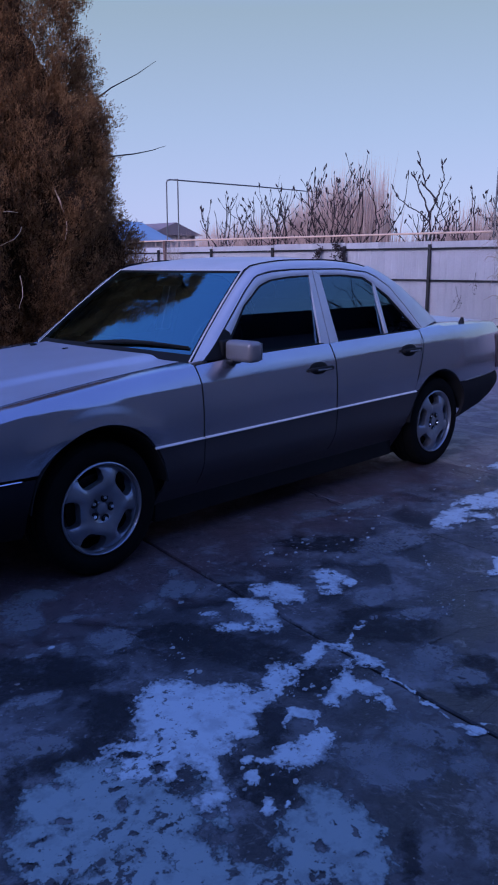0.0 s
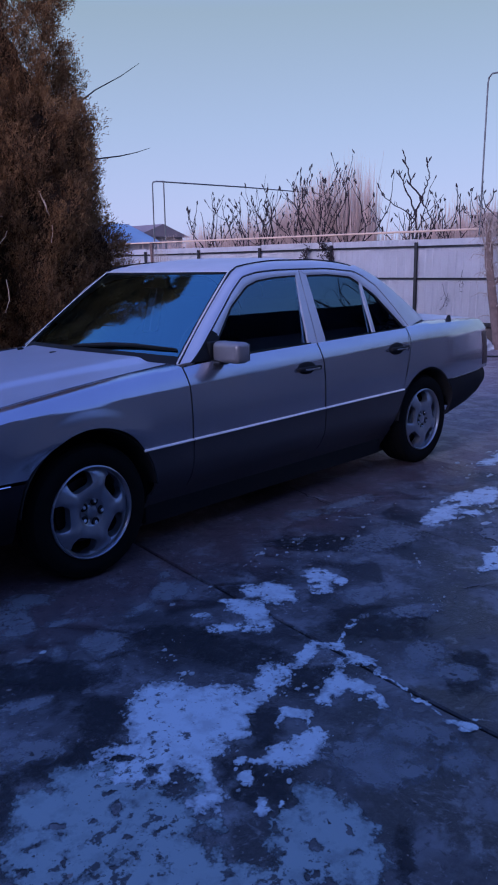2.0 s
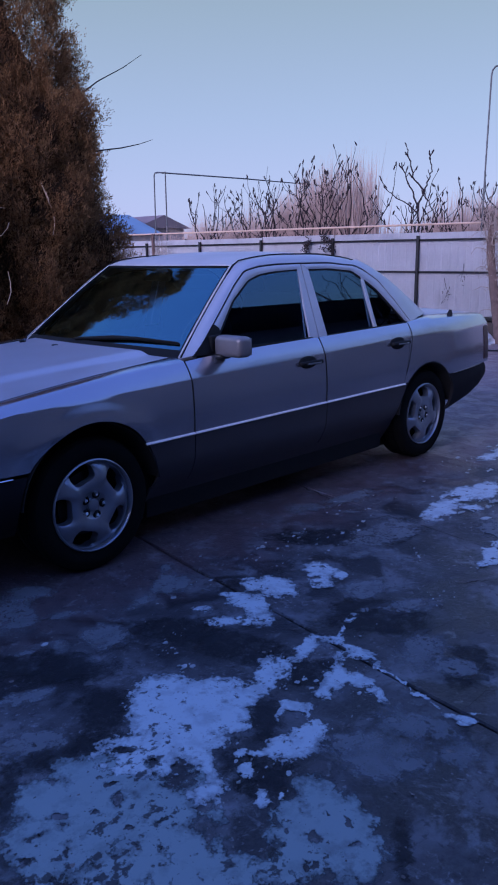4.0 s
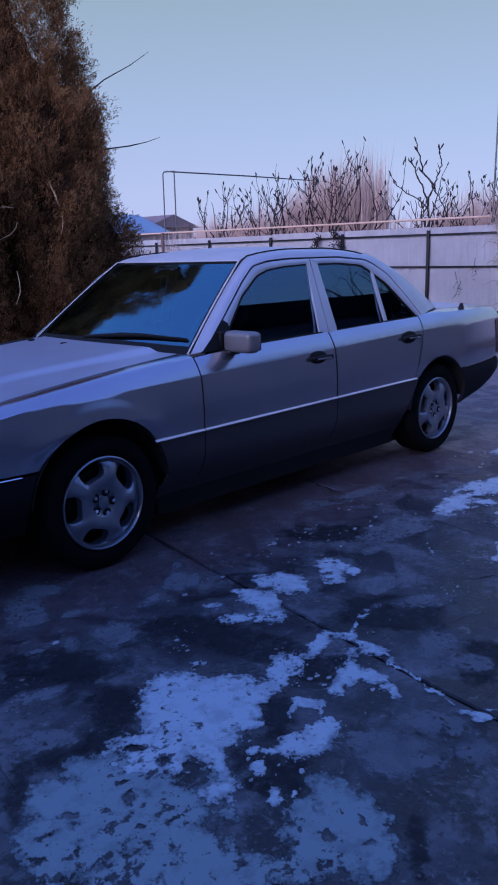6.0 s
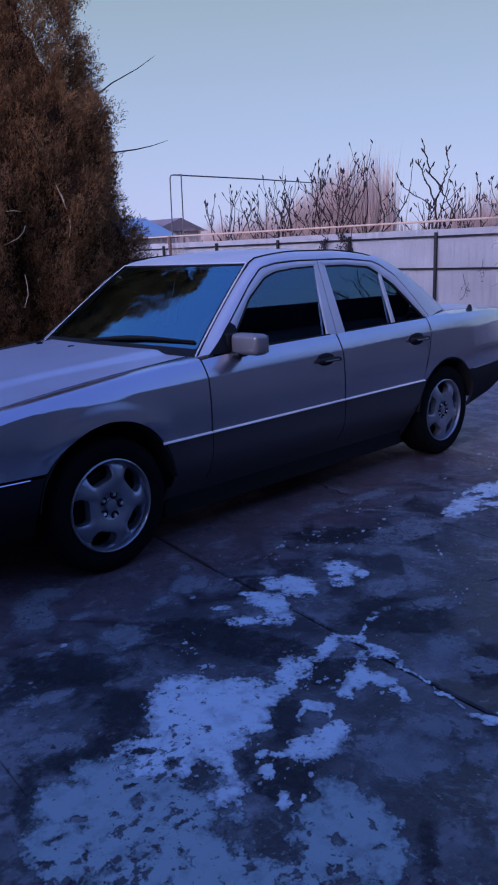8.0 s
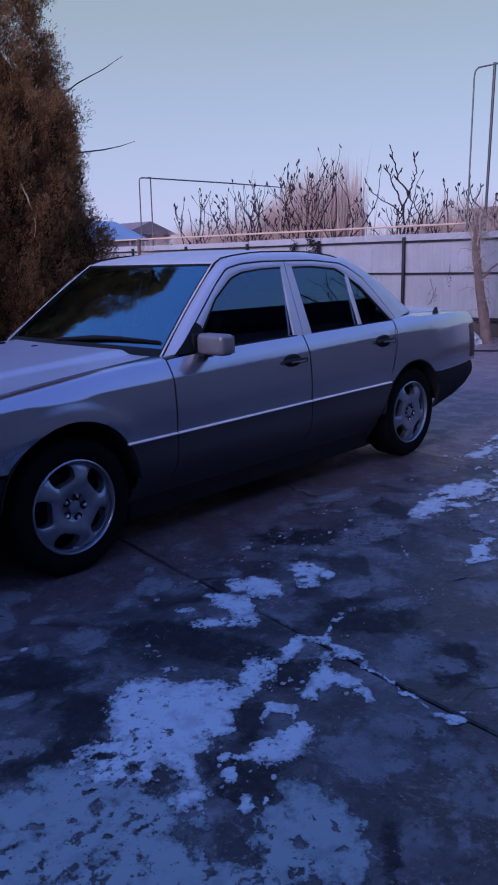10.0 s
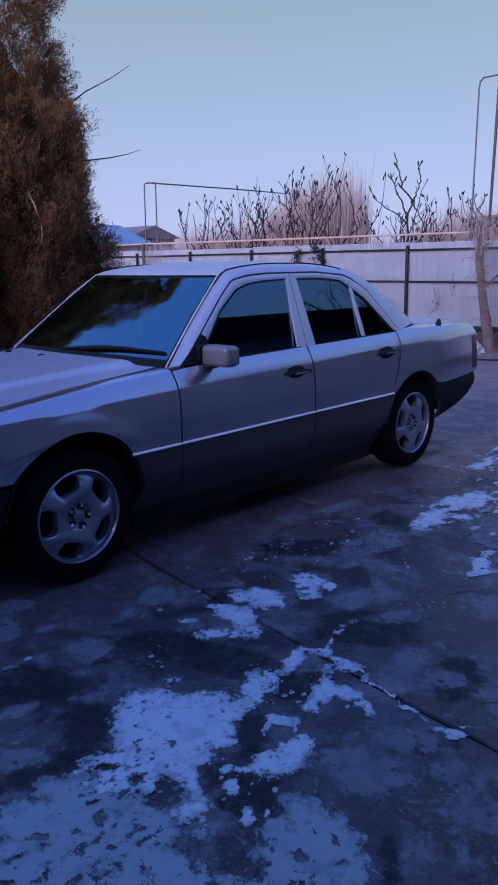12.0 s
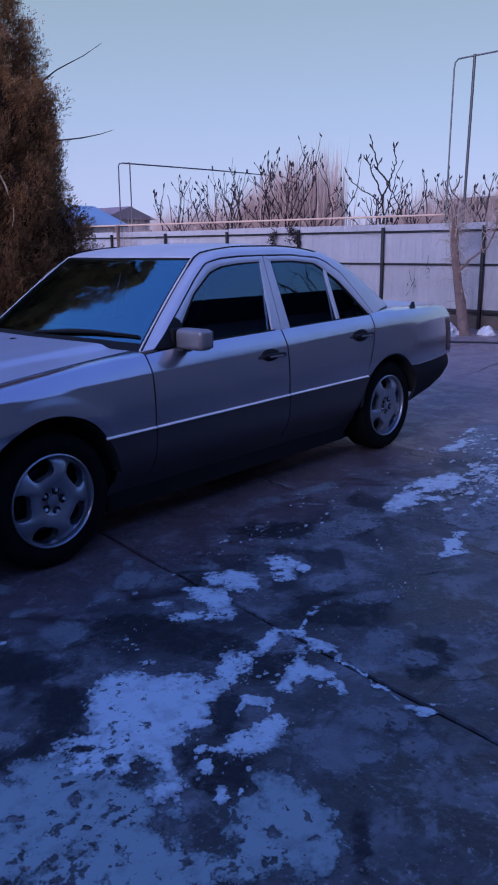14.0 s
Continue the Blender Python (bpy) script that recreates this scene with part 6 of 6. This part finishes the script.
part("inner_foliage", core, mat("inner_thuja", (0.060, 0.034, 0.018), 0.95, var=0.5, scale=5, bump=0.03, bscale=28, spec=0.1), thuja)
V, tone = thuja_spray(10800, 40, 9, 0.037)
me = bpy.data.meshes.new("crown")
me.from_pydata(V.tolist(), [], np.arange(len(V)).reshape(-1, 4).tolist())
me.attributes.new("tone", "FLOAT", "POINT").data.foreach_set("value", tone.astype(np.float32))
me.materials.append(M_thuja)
crown = new("crown", me)
crown.parent = thuja
crown["label"] = "dense brown-green scale foliage"
for n_, pts in enumerate(([(2.42, 3.52, 2.80), (2.55, 3.5, 2.90), (2.67, 3.5, 2.985), (2.976, 3.5, 3.15), (3.199, 3.5, 3.296)], [(2.45, 3.52, 2.33), (2.612, 3.5, 2.377), (2.91, 3.5, 2.429), (3.118, 3.5, 2.48), (3.298, 3.5, 2.54)])):
    pts = [(x - TX, y - TY, z + 0.035) for x, y, z in pts]
    part("bare_twig", tube(pts, [0.008, 0.007, 0.006, 0.004, 0.002], 5), M_twig, thuja)
# pale dry stalks caught in the foliage
for pts in ([(1.543, 2.782, 1.983), (1.569, 2.774, 1.912), (1.591, 2.767, 1.844), (1.609, 2.759, 1.798)],
            [(1.575, 2.774, 1.921), (1.586, 2.762, 1.87), (1.59, 2.759, 1.818)],
            [(1.621, 2.752, 1.733), (1.616, 2.744, 1.663), (1.592, 2.737, 1.588)],
            [(1.258, 2.812, 1.68), (1.241, 2.812, 1.637), (1.198, 2.827, 1.586), (1.096, 2.872, 1.535)],
            [(1.143, 2.872, 1.787), (1.188, 2.85, 1.791), (1.242, 2.827, 1.785)],
            [(1.208, 2.797, 1.314), (1.217, 2.789, 1.227), (1.216, 2.789, 1.154), (1.184, 2.805, 1.063)]):
    pts = [Vector((x - TX, y - TY - 0.03, z + 0.035)) for x, y, z in pts]
    part("straw_stalk", tube(pts, [0.0032] * (len(pts) - 1) + [0.002], 5), M_stalk, thuja)

# ---------------------------------------------------------------- buildings


def house(name, label, x0, x1, y0, y1, eave, ridge, wall_m, roof_m, along_x=True, over=0.35):
    h = thing(name, label, "house", ((x0 + x1) / 2, (y0 + y1) / 2, -0.035))
    w, d = x1 - x0, y1 - y0
    part("wall", box(0, 0, eave / 2, w, d, eave), wall_m, h)
    bm = bmesh.new()
    a, b = (w / 2 + over, d / 2 + over)
    if along_x:
        sec = [(-b, eave - 0.05), (0, ridge), (b, eave - 0.05)]
        pts = [[(sx * a, y, z) for y, z in sec] for sx in (-1, 1)]
    else:
        sec = [(-a, eave - 0.05), (0, ridge), (a, eave - 0.05)]
        pts = [[(x, sy * b, z) for x, z in sec] for sy in (-1, 1)]
    vs = [[bm.verts.new(p) for p in row] for row in pts]
    for i in range(2):
        bm.faces.new((vs[0][i], vs[1][i], vs[1][i + 1], vs[0][i + 1]))
    bm.faces.new(vs[0])
    bm.faces.new(vs[1][::-1])
    bm.faces.new((vs[0][0], vs[0][2], vs[1][2], vs[1][0]))
    bmesh.ops.recalc_face_normals(bm, faces=bm.faces[:])
    part("roof", bm, roof_m, h, sharp=0.2)
    return h


house("house", "low house with a bright blue sheet roof far behind the fence", 17.0, 23.8, 28.5, 33.5, 2.6, 3.60, M_far, M_blue)
house("house", "low house with a dull brown roof far behind the fence", 24.3, 27.5, 30.5, 34.5, 3.0, 3.62, M_far, M_far_roof, False, 0.3)
house("shed", "low dark-roofed shed behind the fence", 15.2, 19.0, -4.0, 6.1, 2.5, 2.64, M_shed, M_roof, False)
house("house", "rendered house standing behind the yard", -9.0, 10.4, -10.4, -3.95, 3.1, 4.9, M_wall, M_roof, True, 0.7)

# unseen wall, added to close the yard; it holds back the low sun
wall_w = part("wall_west", box(-5.2, 2.6, 1.65, 0.25, 14.4, 3.36, 0.01), M_wall)
tagged(wall_w, "added unseen wall closing the end of the yard", "wall", kind="structure")

# bare tree beside the house, mirrored in the side windows
gt = thing("bare_tree", "bare spreading garden tree beside the house", "tree", (8.6, -2.9, -0.035))
rs = np.random.RandomState(21)
part("trunk", tube([(0, 0, 0), (0.05, 0, 1.2), (0.02, 0.05, 2.2)], [0.17, 0.14, 0.12], 10), M_bark, gt)
for i in range(16):
    bm, tips = bmesh.new(), []
    branching(bm, Vector((0.02, 0.03, 1.3 + 0.06 * i)), Vector((rs.randn() * 0.7, rs.randn() * 0.7, 0.8)).normalized(), 2.5, 0.034, 4, rs, tips, up=0.12, wild=0.75)
    part("limb", bm, M_twig, gt)

# hose lying across the yard to the tree
hs = thing("garden_hose", "black hose lying on the concrete by the tree", "hose")
part("hose_run", tube([(5.2, 4.6, 0.014), (6.6, 3.9, 0.014), (7.8, 3.4, 0.014), (8.7, 2.9, 0.014), (9.1, 2.2, 0.014), (9.3, 1.2, 0.014)], 0.014, 6), M_hose, hs)
part("hose_end", tube([(8.2, 4.2, 0.014), (8.9, 3.75, 0.014), (9.4, 3.5, 0.05), (9.78, 3.25, 0.20)], 0.014, 6), M_hose, hs)
